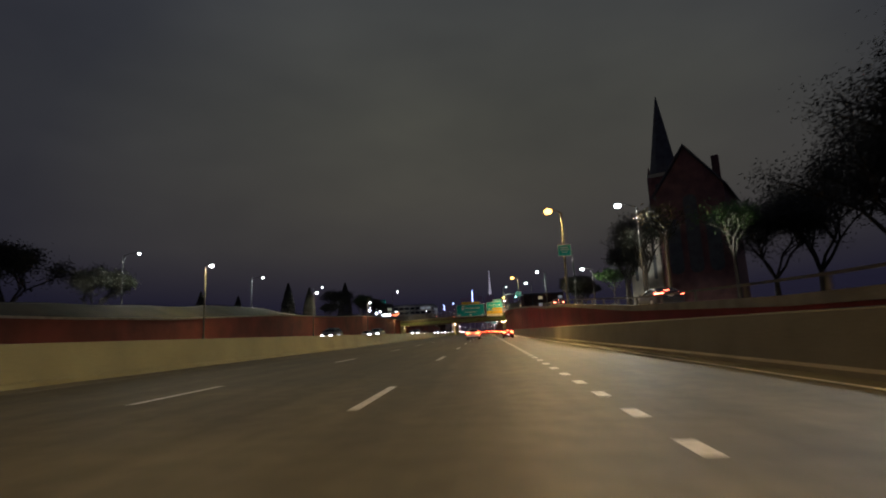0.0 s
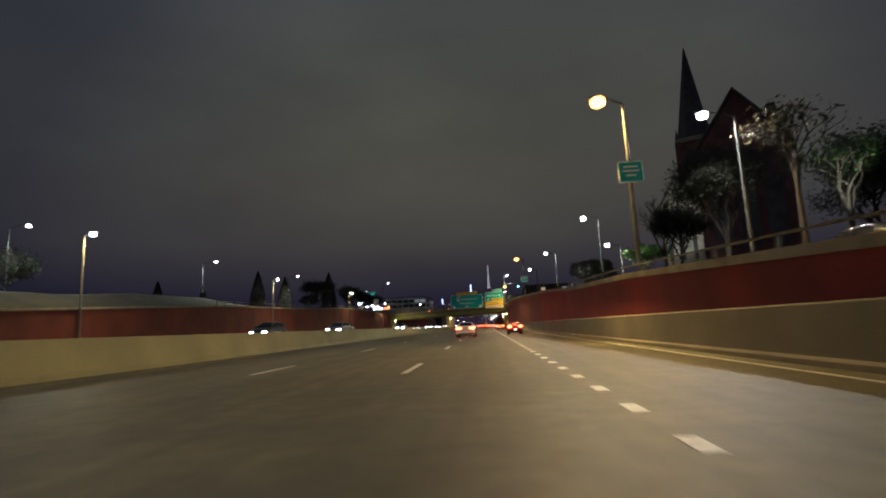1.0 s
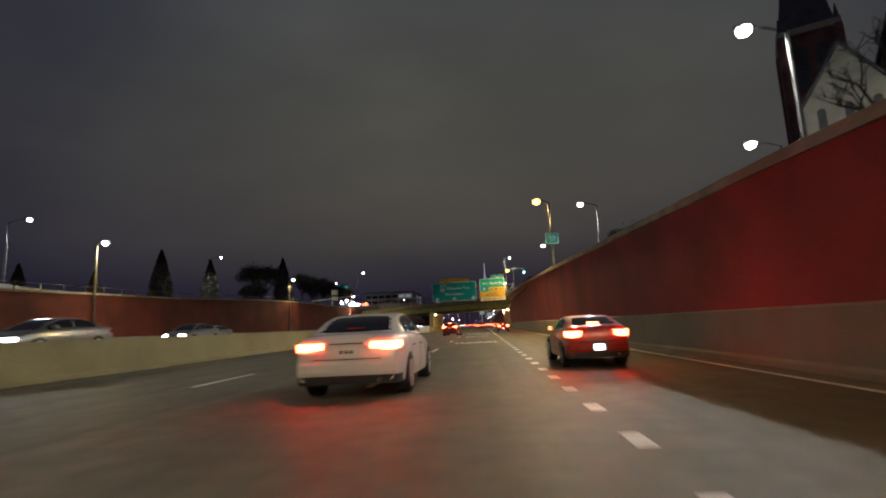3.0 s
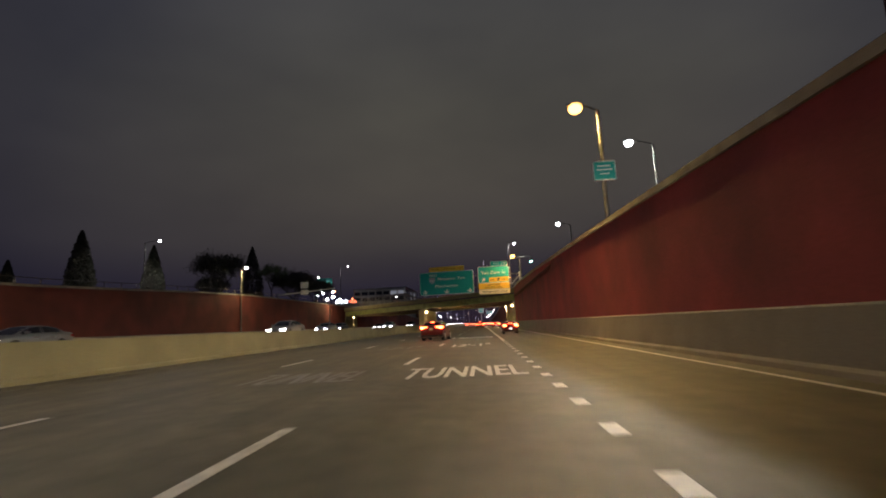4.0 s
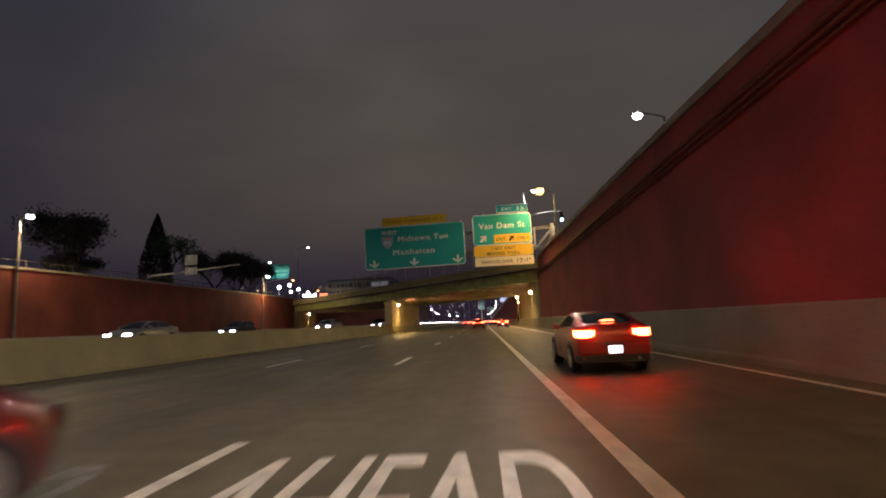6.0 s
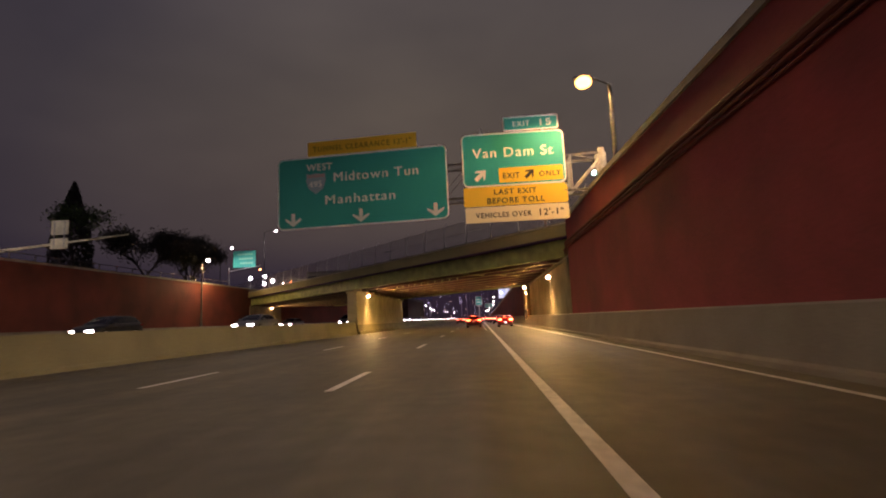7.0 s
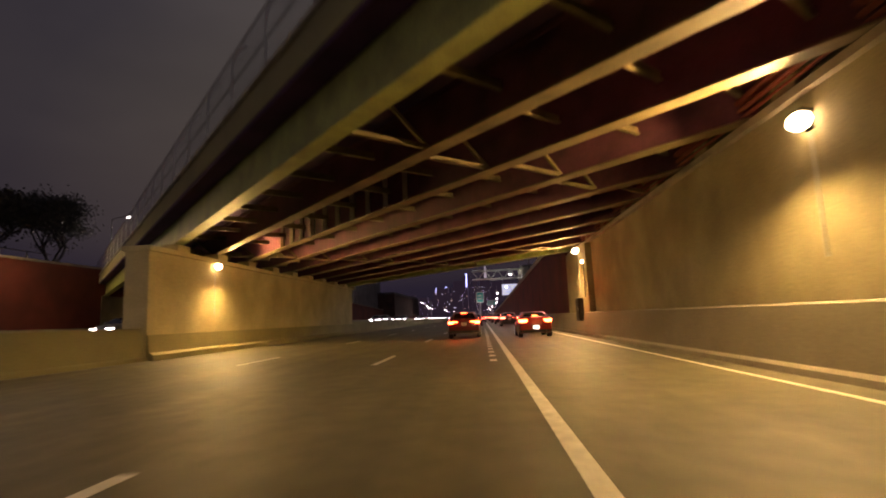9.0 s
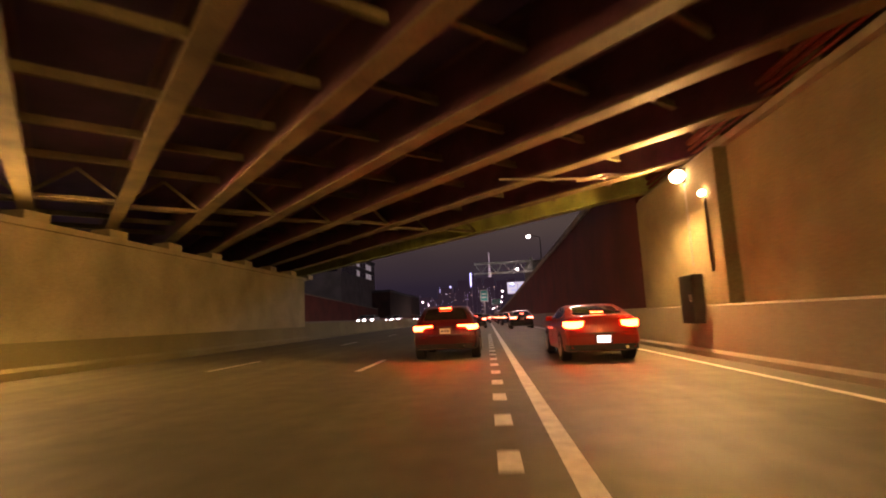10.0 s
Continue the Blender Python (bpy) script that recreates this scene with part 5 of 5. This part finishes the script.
def tree(x, y, ground, height, leaf, label, leaves=1500, spread=0.5, seed=1, bark=BARK, cone=False, size=0.22, stem=0.34):
    rng = random.Random(seed)
    t = thing("tree", (x, y, ground), label, "tree", "street trees")
    b, tips = bmesh.new(), []
    trunk = height * (stem if not cone else 0.12)
    rod(b, (0, 0, 0), (0, 0, trunk * 0.15), height * 0.030, height * 0.022, 10)
    rod(b, (0, 0, trunk * 0.15), (rng.uniform(-0.1, 0.1), rng.uniform(-0.1, 0.1), trunk), height * 0.022, height * 0.017, 10)
    base = Vector((0, 0, trunk))
    for k in range(0 if cone else 4):
        a = k * math.pi / 2 + rng.uniform(-0.5, 0.5)
        d = Vector((math.cos(a) * spread, math.sin(a) * spread, 1)).normalized()
        limb(b, base, d, height * 0.24, height * 0.012, 0, rng, tips)
    part("trunk", b, bark, t)
    if not leaves:
        return t
    verts, faces = [], []
    for _ in range(leaves):
        if cone:
            f = rng.random() ** 1.4
            z = height * (0.06 + 0.94 * f)
            rr = height * 0.15 * min(1, (1 - f) * 1.7) ** 0.8 * (0.35 + 0.75 * rng.random() ** 0.5) * min(1, 0.5 + 4 * f)
            a = rng.uniform(0, 2 * math.pi)
            c = Vector((math.cos(a) * rr, math.sin(a) * rr, z))
        else:
            c = rng.choice(tips) + Vector((rng.gauss(0, 1), rng.gauss(0, 1), rng.gauss(0, 0.8))) * height * 0.045
        u = Vector((rng.uniform(-1, 1), rng.uniform(-1, 1), rng.uniform(-1, 1))).normalized()
        v = u.orthogonal().normalized()
        s = size * rng.uniform(0.6, 1.3)
        n0 = len(verts)
        verts += [tuple(c - u * s), tuple(c + v * s * 0.5), tuple(c + u * s), tuple(c - v * s * 0.5)]
        faces.append((n0, n0 + 1, n0 + 2, n0 + 3))
    me = bpy.data.meshes.new("crown")
    me.from_pydata(verts, [], faces)
    me.materials.append(leaf)
    o = new("crown", me)
    o.parent = t
    return t


# right side: lit tree, tan street tree, dark masses by the church
gr = lambda y: top_r(y) - 0.3
gl = lambda y: top_l(y) - 1.2
tree(29.5, 6.0, gr(6), 11.4, LEAF_GREEN, "young tree with lamp-lit green leaves by the service road", 2600, 0.2, 3, size=0.2, stem=0.42)
tree(16.4, -9.5, gr(-9.5), 7.6, LEAF_TAN, "slim street tree with a few tan leaves", 420, 0.16, 5, BARK, size=0.17, stem=0.58)
tree(22.0, 33.0, gr(33), 6.5, LEAF_GREEN, "low green tree behind the wall near a street lamp", 1300, 0.6, 7, size=0.28)
tree(23.5, 30.5, gr(30), 12.5, LEAF_DARK, "bare dark tree in front of the church", 0, 0.5, 9)
for i, (x, y, h) in enumerate(((33, -14, 19), (30, -26, 22), (42, -4, 21), (40, -30, 24), (37, 12, 15), (52, -20, 25), (27, -38, 20), (22, 64, 9), (24, 78, 10), (28, 90, 9), (45, 16, 20))):
    tree(x, y, gr(y), h, LEAF_DARK, "tall dark tree with thinning leaves beyond the service road", 20000, 0.62, 20 + i, size=0.16, stem=0.16)
for i, (x, y, h) in enumerate(((18, 2, 10), (20, 16, 8))):
    tree(x, y, gr(y), h, LEAF_DARK, "dense dark tree beside the service road", 14000, 0.45, 90 + i, size=0.13)
# unseen flood lamp, added on the pavement to light the young tree
t = thing("flood_lamp", (27.6, 2.6, gr(2.6)), "small unseen flood lamp added to light a tree", "lamp")
b = bmesh.new()
box(b, -0.15, 0.15, -0.1, 0.1, 0, 0.25, 0.02)
part("housing", b, BLACKIRON, t)
fl = lamp("flood_light", (27.6, 2.6, gr(2.6) + 0.45), 9000, (0.9, 1.0, 0.85), True, 0.1, 32, 0.6)
fl.matrix_basis = look((27.6, 2.6, gr(2.6) + 0.45), (29.5, 6.0, gr(6) + 10.4))
# flood lamp on the pavement before the gabled house
t = thing("flood_lamp", (25.5, 36.5, gr(36.5)), "small ground flood lamp before the gabled house", "lamp")
b = bmesh.new()
box(b, -0.15, 0.15, -0.1, 0.1, 0, 0.25, 0.02)
part("housing", b, BLACKIRON, t)
fl = lamp("flood_light", (25.5, 36.5, gr(36) + 0.45), 2200, (0.95, 1.0, 0.9), True, 0.1, 50, 0.5)
fl.matrix_basis = look((25.5, 36.5, gr(36) + 0.45), (31, 44, gr(44) + 11.5))
for x, y, z in ((62, 43, 9.6), (74, 44, 9.8), (86, 36, 10.2), (58, 20, 8.2), (92, 60, 11.5)):
    street_lamp(x, y, z, gr(y), -1, G_LED, LED, 0, "street lamp glowing beyond the trees", 0.8, "lamps beyond the trees")
# left side
for i, (x, y, h) in enumerate(((-58.5, 93.0, 12.0), (-57.4, 108.4, 11.8), (-55.0, 143.0, 16.5), (-84.0, 90.0, 10.5), (-78.0, 101.0, 9.5))):
    tree(x, y, gl(y), h, LEAF_DARK, "dark cypress standing beyond the far wall", 6500, 0.3, 50 + i, cone=True, size=0.24)
for i, (x, y, h) in enumerate(((-51.0, 119.5, 13.2), (-56, 125, 8.5), (-45.5, 145, 11.5), (-41.5, 150, 9.5), (-60, 4, 14.5), (-66, 26, 12.5), (-54.5, 171, 15.5))):
    tree(x, y, gl(y), h, LEAF_DARK, "spreading dark tree with bare twigs beyond the far wall", 9000, 0.75, 60 + i, size=0.17, stem=0.24)
tree(-45.5, 132.0, gl(132), 9.0, LEAF_GREEN, "small tree with lamp-lit leaves beyond the far wall", 1600, 0.45, 81, size=0.17, stem=0.5)
# grassy bank behind the far wall
GRASS = material("dry_grass_bank", (0.040, 0.037, 0.020), 0.95, vary=0.45, scale=0.35, grain=18, bump=0.5)
bm = bmesh.new()
rings = []
for k in range(40):
    y = -100 + 4.2 * k
    up = 2.1 * min(1.0, max(0.04, (66 - y) / 28)) + 0.18 * math.sin(y * 0.31) * math.sin(y * 0.083)
    z = top_l(y)
    rings.append([(WALL_L - 1.2, y, z - 1.6), (WALL_L - 1.2, y, z - 0.15), (WALL_L - 3.5, y, z + up * 0.35), (WALL_L - 6.5, y, z + up * 0.85), (WALL_L - 9.0, y, z + up), (WALL_L - 16.0, y, z + up * 0.9), (WALL_L - 22.0, y, z - 1.6)])
sweep(bm, rings)
structure(part("grass_bank", bm, GRASS), "dry grassy bank rising behind the far wall", "grass bank")

# ---- church on the right ----
CH_BRICK = material("church_brick", (0.21, 0.105, 0.105), 0.85, vary=0.3, scale=0.6, grain=14, bump=0.3)
SLATE = material("dark_slate", (0.10, 0.105, 0.12), 0.6, vary=0.3, scale=0.8, grain=20, bump=0.2)
STONE = material("pale_stone", (0.45, 0.43, 0.38), 0.8, vary=0.2, scale=0.8, grain=20, bump=0.2)
church = thing("church", (45.5, 69, gr(69)), "dark brick church with a tall pointed spire", "church", turn=-28)
b = bmesh.new()
box(b, -3.0, 3.0, -3.0, 3.0, 0, 31, 0.1)
part("tower", b, CH_BRICK, church)
for s in (-1, 1):
    for a in (-1, 1):
        b = bmesh.new()
        box(b, s * 3.0 - 0.5, s * 3.0 + 0.5, a * 3.0 - 0.5, a * 3.0 + 0.5, 0, 29.5, 0.1)
        sweep(b, [[(s * 3 + p * r, a * 3 + q * r, z) for p, q in ((-1, -1), (1, -1), (1, 1), (-1, 1))] for r, z in ((0.5, 29.5), (0.05, 33.0))])
        part("buttress", b, CH_BRICK, church)
b = bmesh.new()
sweep(b, [[(r * math.cos(k * math.pi / 4 + 0.39), r * math.sin(k * math.pi / 4 + 0.39), z) for k in range(8)] for r, z in ((3.7, 31.01), (3.1, 33.0), (0.12, 51.5))])
part("spire", b, SLATE, church, "slate covered pointed spire")
b = bmesh.new()
box(b, -3.4, 3.4, -3.4, 3.4, 30.2, 31.0, 0.05)
part("cornice", b, STONE, church)
for s in (-1.2, 1.2):
    b = bmesh.new()
    plate(b, s - 0.7, s + 0.7, 23, 28.5, -3.06, 0.06, 0.65)
    part("louvre", b, SLATE, church)
nave = thing("church_hall", (38.5, 38, gr(38)), "steep gabled brick church nave with slate roof", "church", turn=-32)
b = bmesh.new()
sweep(b, [[(-5.6, y, 0), (5.6, y, 0), (5.6, y, 20), (0, y, 27.8), (-5.6, y, 20)] for y in (-2, 16)])
part("wall", b, CH_BRICK, nave)
for s in (-1, 1):
    b = bmesh.new()
    sweep(b, [[(0, y, 28.0), (s * 6.2, y, 19.4), (s * 6.2, y, 19.8), (0, y, 28.5)] for y in (-2.5, 16.5)])
    part("roof", b, SLATE, nave)
for x in (-3.2, 0, 3.2):
    b = bmesh.new()
    plate(b, x - 1.1, x + 1.1, 5, 15 if x else 19, -2.06, 0.05, 1.0)
    part("window", b, SLATE, nave)
b = bmesh.new()
box(b, 3.4, 4.6, 4, 5.2, 20, 27.0, 0.05)
part("chimney", b, CH_BRICK, nave)
porch = thing("gabled_house", (31, 44, gr(44)), "pale floodlit gabled house front beside the church", "house", turn=-40)
b = bmesh.new()
sweep(b, [[(-3.0, y, 0), (3.0, y, 0), (3.0, y, 13.0), (0, y, 17.6), (-3.0, y, 13.0)] for y in (0, 8)])
part("wall", b, STONE, porch)
for s in (-1, 1):
    b = bmesh.new()
    sweep(b, [[(0, y, 17.7), (s * 3.4, y, 12.5), (s * 3.4, y, 12.8), (0, y, 18.0)] for y in (-0.3, 8.3)])
    part("roof", b, SLATE, porch)
for x in (-1.4, 0, 1.4):
    b = bmesh.new()
    plate(b, x * 1.3 - 0.3, x * 1.3 + 0.3, 4.5, 12.6, -0.05, 0.04, 0.28)
    part("window", b, SLATE, porch)

# ---- buildings and lights to the left ----
FACADE = material("grey_facade", (0.22, 0.22, 0.22), 0.8, vary=0.25, scale=0.3, grain=8, bump=0.1)
BRICKD = material("dark_brick", (0.10, 0.055, 0.045), 0.85, vary=0.3, scale=0.4, grain=8, bump=0.1)
W_COOL = glow("lit_window_cool", (0.76, 0.86, 1.0), 0.17)
W_WARM = glow("lit_window_warm", (1.0, 0.80, 0.50), 0.3)
SHOP_WHITE = glow("lit_shop_sign", (0.80, 0.90, 1.0), 9)
SHOP_RED = glow("lit_red_sign", (1.0, 0.18, 0.08), 4)
G_FLOOD = glow("flood_lens", (0.72, 0.88, 1.0), 90)
t = thing("shop_building", (-58, 218, 5.0), "low shop building with bright flood lamps and lit signs", "building")
b = bmesh.new()
box(b, -9, 12, 0, 14, 0, 5.5, 0.05)
part("wall", b, FACADE, t)
b = bmesh.new()
box(b, -9.3, 12.3, -0.4, 14.3, 5.5, 5.9)
part("roof", b, SLATE, t)
for x0, x1, z0, mat in ((2.5, 3.9, 6.4, SHOP_WHITE), (4.2, 5.4, 6.4, SHOP_WHITE), (5.8, 7.0, 6.4, SHOP_WHITE), (8.0, 10.6, 6.3, SHOP_RED)):
    b = bmesh.new()
    box(b, x0, x1, -0.5, -0.3, z0, z0 + 0.9, 0.03)
    part("sign_panel", b, mat, t, "lit shop sign panel")
for x in (-7, -4, -1, 2, 5, 8):
    b = bmesh.new()
    box(b, x, x + 2.2, -0.06, 0.0, 0.9, 3.4)
    part("shop_window", b, W_COOL, t)
for x, y, z in ((-61, 212, 14.2), (-57.5, 213, 12.6), (-55.5, 214, 13.4), (-53, 215, 12.3), (-63, 226, 16.0), (-50, 240, 17.0)):
    t = thing("flood_mast", (x, y, 5.0), "tall mast with a dazzling blue-white flood lamp", "lamp", "flood lamps")
    b = bmesh.new()
    rod(b, (0, 0, 0), (0, 0, z - 5), 0.12, 0.08, 8)
    part("pole", b, GALV, t)
    b = bmesh.new()
    box(b, -0.5, 0.5, -0.1, 0.25, z - 5, z - 4.4, 0.03)
    part("housing", b, BLACKIRON, t)
    b = bmesh.new()
    ball(b, (0, -0.12, z - 4.7), 0.42, 12, 8)
    part("lens", b, G_FLOOD, t, "dazzling lens", True)


def block(name, x, y, w, d, h, mat, label, floors, bays, lit, seed, ground=0.6, group=""):
    """A building with a roof slab and separate lit windows on the side that faces the road."""
    rng = random.Random(seed)
    t = thing(name, (x, y, ground), label, "building", group)
    b = bmesh.new()
    box(b, -w / 2, w / 2, 0, d, 0, h)
    part("wall", b, mat, t)
    b = bmesh.new()
    box(b, -w / 2 - 0.2, w / 2 + 0.2, -0.2, d + 0.2, h, h + 0.6)
    part("roof", b, SLATE, t)
    for f in range(floors):
        for k in range(bays):
            if rng.random() > lit:
                continue
            x0 = -w / 2 + w * (k + 0.2) / bays
            z0 = h * (f + 0.3) / floors
            b = bmesh.new()
            box(b, x0, x0 + w * 0.6 / bays, -0.08, -0.02, z0, z0 + h * 0.42 / floors)
            part("window", b, W_COOL if rng.random() < 0.6 else W_WARM, t)
    return t


DARKPANE = material("unlit_pane", (0.02, 0.022, 0.03), 0.12, vary=0, spec=0.5)
block("parking_building", -41, 232, 22, 34, 15, FACADE, "pale multi-storey building with lit upper floors", 5, 7, 0.0, 1, 2.0)
pb_ob = bpy.data.objects["parking_building"]
for z in (10.4, 12.8):
    for k in range(7):
        b = bmesh.new()
        box(b, -10.6 + k * 3.05, -8.1 + k * 3.05, -0.1, -0.02, z, z + 1.4)
        part("window", b, W_COOL if k in (5, 6) and z > 12 else DARKPANE, pb_ob)
    for k in range(10):
        b = bmesh.new()
        box(b, 11.02, 11.1, 1 + k * 3.2, 3.6 + k * 3.2, z, z + 1.4)
        part("window", b, W_COOL if k in (4, 7, 8) else DARKPANE, pb_ob)
block("warehouse", -33, 262, 16, 40, 7, BRICKD, "low dark brick warehouse", 2, 5, 0.25, 2, 2.0)
block("warehouse", -62, 300, 30, 30, 12, FACADE, "grey warehouse with some lit windows", 3, 8, 0.35, 3, 1.5)
block("warehouse", -42, 340, 22, 30, 10, BRICKD, "brick industrial building beside the highway", 3, 6, 0.3, 4, 1.2)
block("office_block", 26, 300, 18, 24, 16, FACADE, "grey office block with lit windows", 5, 6, 0.4, 5, 3.0)
block("office_block", 30, 210, 20, 24, 14, BRICKD, "brick block above the cutting", 4, 6, 0.3, 6, 4.5)

# far gantry and signs over the road beyond the bridge
t = thing("sign_gantry", (0, 214, 0), "far galvanised truss gantry over the highway", "gantry")
b = bmesh.new()
for z in (8.7, 10.5):
    for y in (0, 1.4):
        rod(b, (-0.6, y, z), (10.0, y, z), 0.1, n=6)
part("chord", b, GALV, t)
b = bmesh.new()
for k in range(8):
    rod(b, (-0.6 + k * 1.3, 0, 8.7 if k % 2 else 10.5), (0.7 + k * 1.3, 0, 10.5 if k % 2 else 8.7), 0.05, n=6)
part("lattice", b, GALV, t)
b = bmesh.new()
rod(b, (9.6, 0.7, 3.5), (9.6, 0.7, 11.2), 0.22, n=10)
part("support_post", b, GALV, t)
for x, y, z, w, h, mat, lab in ((0.6, 330, 7.2, 3.0, 4.4, SIGNGREEN, "green guide sign far down the highway"), (6.0, 360, 6.4, 4.2, 2.4, SIGNGREEN, "green guide sign far down the highway"), (19, 320, 6.5, 3.4, 3.4, SIGNYELLOW, "yellow sign panel far down the highway")):
    t = thing("road_sign", (x, y, 0), lab, "road sign", "far signs")
    panel(t, -w / 2, w / 2, z, z + h, mat, r=0.2, edge=0.2)
    for k in range(2):
        b = bmesh.new()
        box(b, -w * 0.3, w * 0.25, -0.012, -0.008, z + h * (0.3 + 0.3 * k), z + h * (0.42 + 0.3 * k))
        part("bar", b, SIGNWHITE if mat is SIGNGREEN else SIGNBLACK, t)
    b = bmesh.new()
    rod(b, (0, 0.3, 0), (0, 0.3, z + h * 0.8), 0.2, n=8)
    part("post", b, GALV, t)
# two lights without lamp bodies, added to brighten the far gantry and signs
lamp("street_light", (6.0, 205.0, 12.5), 3500, LED)
lamp("street_light", (8.0, 312.0, 13.0), 9000, LED)
BILL = glow("lit_billboard", (0.62, 0.76, 1.0), 0.8)
BILLBAR = glow("lit_billboard_print", (0.40, 0.58, 1.0), 0.9)
for x, y, z, w, h in ((19, 420, 13.5, 10, 6.5), (-95, 620, 20, 10, 4)):
    t = thing("billboard", (x, y, 0), "bright backlit billboard over the roofs", "billboard", "billboards")
    b = bmesh.new()
    box(b, -w / 2, w / 2, 0, 0.8, z, z + h, 0.05)
    part("face", b, BILL, t)
    b = bmesh.new()
    rod(b, (0, 0.9, 0), (0, 0.9, z), 0.6, n=10)
    part("post", b, GALV, t)
    for x0, x1, z0, z1 in ((-0.42, -0.05, 0.55, 0.85), (-0.30, 0.12, 0.22, 0.36), (0.18, 0.44, 0.30, 0.78)):
        b = bmesh.new()
        box(b, w * x0, w * x1, -0.05, -0.01, z + h * z0, z + h * z1)
        part("bar", b, BILLBAR, t)

# street lamps along the far highway (heads glow, too far to light the near road)
far_lamp = street_lamp(8.6, 168, 13.7, 5.5, -1, G_LED, LED, 2500.0, LED_LABEL, 1.6, "far street lamps")
for k in range(14):
    y = 200 + 42 * k + (k * 37) % 11
    copy_thing(far_lamp, pose(8.2 + (k % 3), y, max(0.6, 4.6 - 0.016 * (y - 200))))
    copy_thing(far_lamp, pose(-31.5 - (k % 4) * 2, y + 15, max(0.6, 4.6 - 0.016 * (y - 200)), 0, 0, 180))

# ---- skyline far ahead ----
# unlit far towers glow faintly, standing in for the night haze before them
TOWER = glow("far_tower_haze_glow", (0.016, 0.012, 0.022), 1.0)
SKY_WIN = [glow("skyline_window_cool", (0.66, 0.78, 1.0), 2.6), glow("skyline_window_warm", (1.0, 0.80, 0.66), 1.8), glow("skyline_window_violet", (0.62, 0.55, 1.0), 3.0)]
BLUE_LINE = glow("blue_tower_light", (0.35, 0.45, 1.0), 5)
WHITE_TOP = glow("lit_tower_top", (0.80, 0.80, 1.0), 0.6)


def skyscraper(x, y, w, h, seed, lit=0.25):
    rng = random.Random(seed)
    t = thing("skyscraper", (x, y, 0), "distant dark high-rise with scattered lit windows", "building", "skyline")
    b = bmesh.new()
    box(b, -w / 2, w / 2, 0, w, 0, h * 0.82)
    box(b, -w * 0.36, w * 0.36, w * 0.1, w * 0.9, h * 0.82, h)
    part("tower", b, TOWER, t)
    lights = [bmesh.new() for _ in SKY_WIN]
    nx, nz = max(3, int(w / 6)), max(5, int(h / 6))
    for i in range(nx):
        for k in range(nz):
            if rng.random() < lit:
                x0, z0 = -w / 2 + w * (i + 0.15) / nx + rng.uniform(0, 2.5), h * 0.82 * k / nz + rng.uniform(0, 2)
                s = rng.choice((0.9, 1.1, 1.3, 1.7))
                box(rng.choice(lights), x0, x0 + s, -0.4, -0.1, z0 + 1.5, z0 + 1.5 + s)
    for b, mat in zip(lights, SKY_WIN):
        if b.verts:
            tagged(part("window_lights", b, mat, t), kind="stuff")
        else:
            b.free()
    return t


rng = random.Random(11)
for k in range(58):
    a = -0.34 + 0.60 * (k + rng.random()) / 58
    d = rng.uniform(1500, 2700)
    h = d * rng.uniform(0.028, 0.058) * (1.25 if abs(a) < 0.09 else 0.8)
    skyscraper(a * d, d, rng.uniform(28, 60), h, 100 + k, rng.uniform(0.06, 0.26))
# the tall stepped tower with a lit crown and mast
t = thing("skyscraper", (28, 2700, 0), "tall stepped tower with a brightly lit crown and mast", "building", "skyline")
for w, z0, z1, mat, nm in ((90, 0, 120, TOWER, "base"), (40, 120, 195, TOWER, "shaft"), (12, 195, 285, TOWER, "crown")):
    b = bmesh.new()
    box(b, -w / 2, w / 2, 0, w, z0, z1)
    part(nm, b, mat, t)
for k in range(9):
    # lit storeys of the crown, narrowing upwards
    w = 12 * (1 - k / 9) ** 0.8 + 2
    b = bmesh.new()
    box(b, -w / 2, w / 2, -2 - w * 0.02, -1, 197 + k * 10, 202.5 + k * 10)
    part("light_band", b, WHITE_TOP, t)
b = bmesh.new()
rod(b, (0, 10, 285), (0, 10, 325), 1.6, 0.6, 8)
part("mast", b, WHITE_TOP, t)
for x, y, w, z0, z1 in ((-62, 2450, 4.5, 60, 200), (-160, 2500, 3, 60, 150), (-190, 2300, 3, 50, 130), (-52, 2460, 2.5, 60, 160)):
    t = thing("skyscraper", (x, y, 0), "slim tower edged with violet-blue light", "building", "skyline")
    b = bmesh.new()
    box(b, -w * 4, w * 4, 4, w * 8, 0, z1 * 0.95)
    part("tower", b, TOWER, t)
    b = bmesh.new()
    box(b, -w / 2, w / 2, 0, 3.9, z0, z1)
    part("light_strip", b, BLUE_LINE, t)
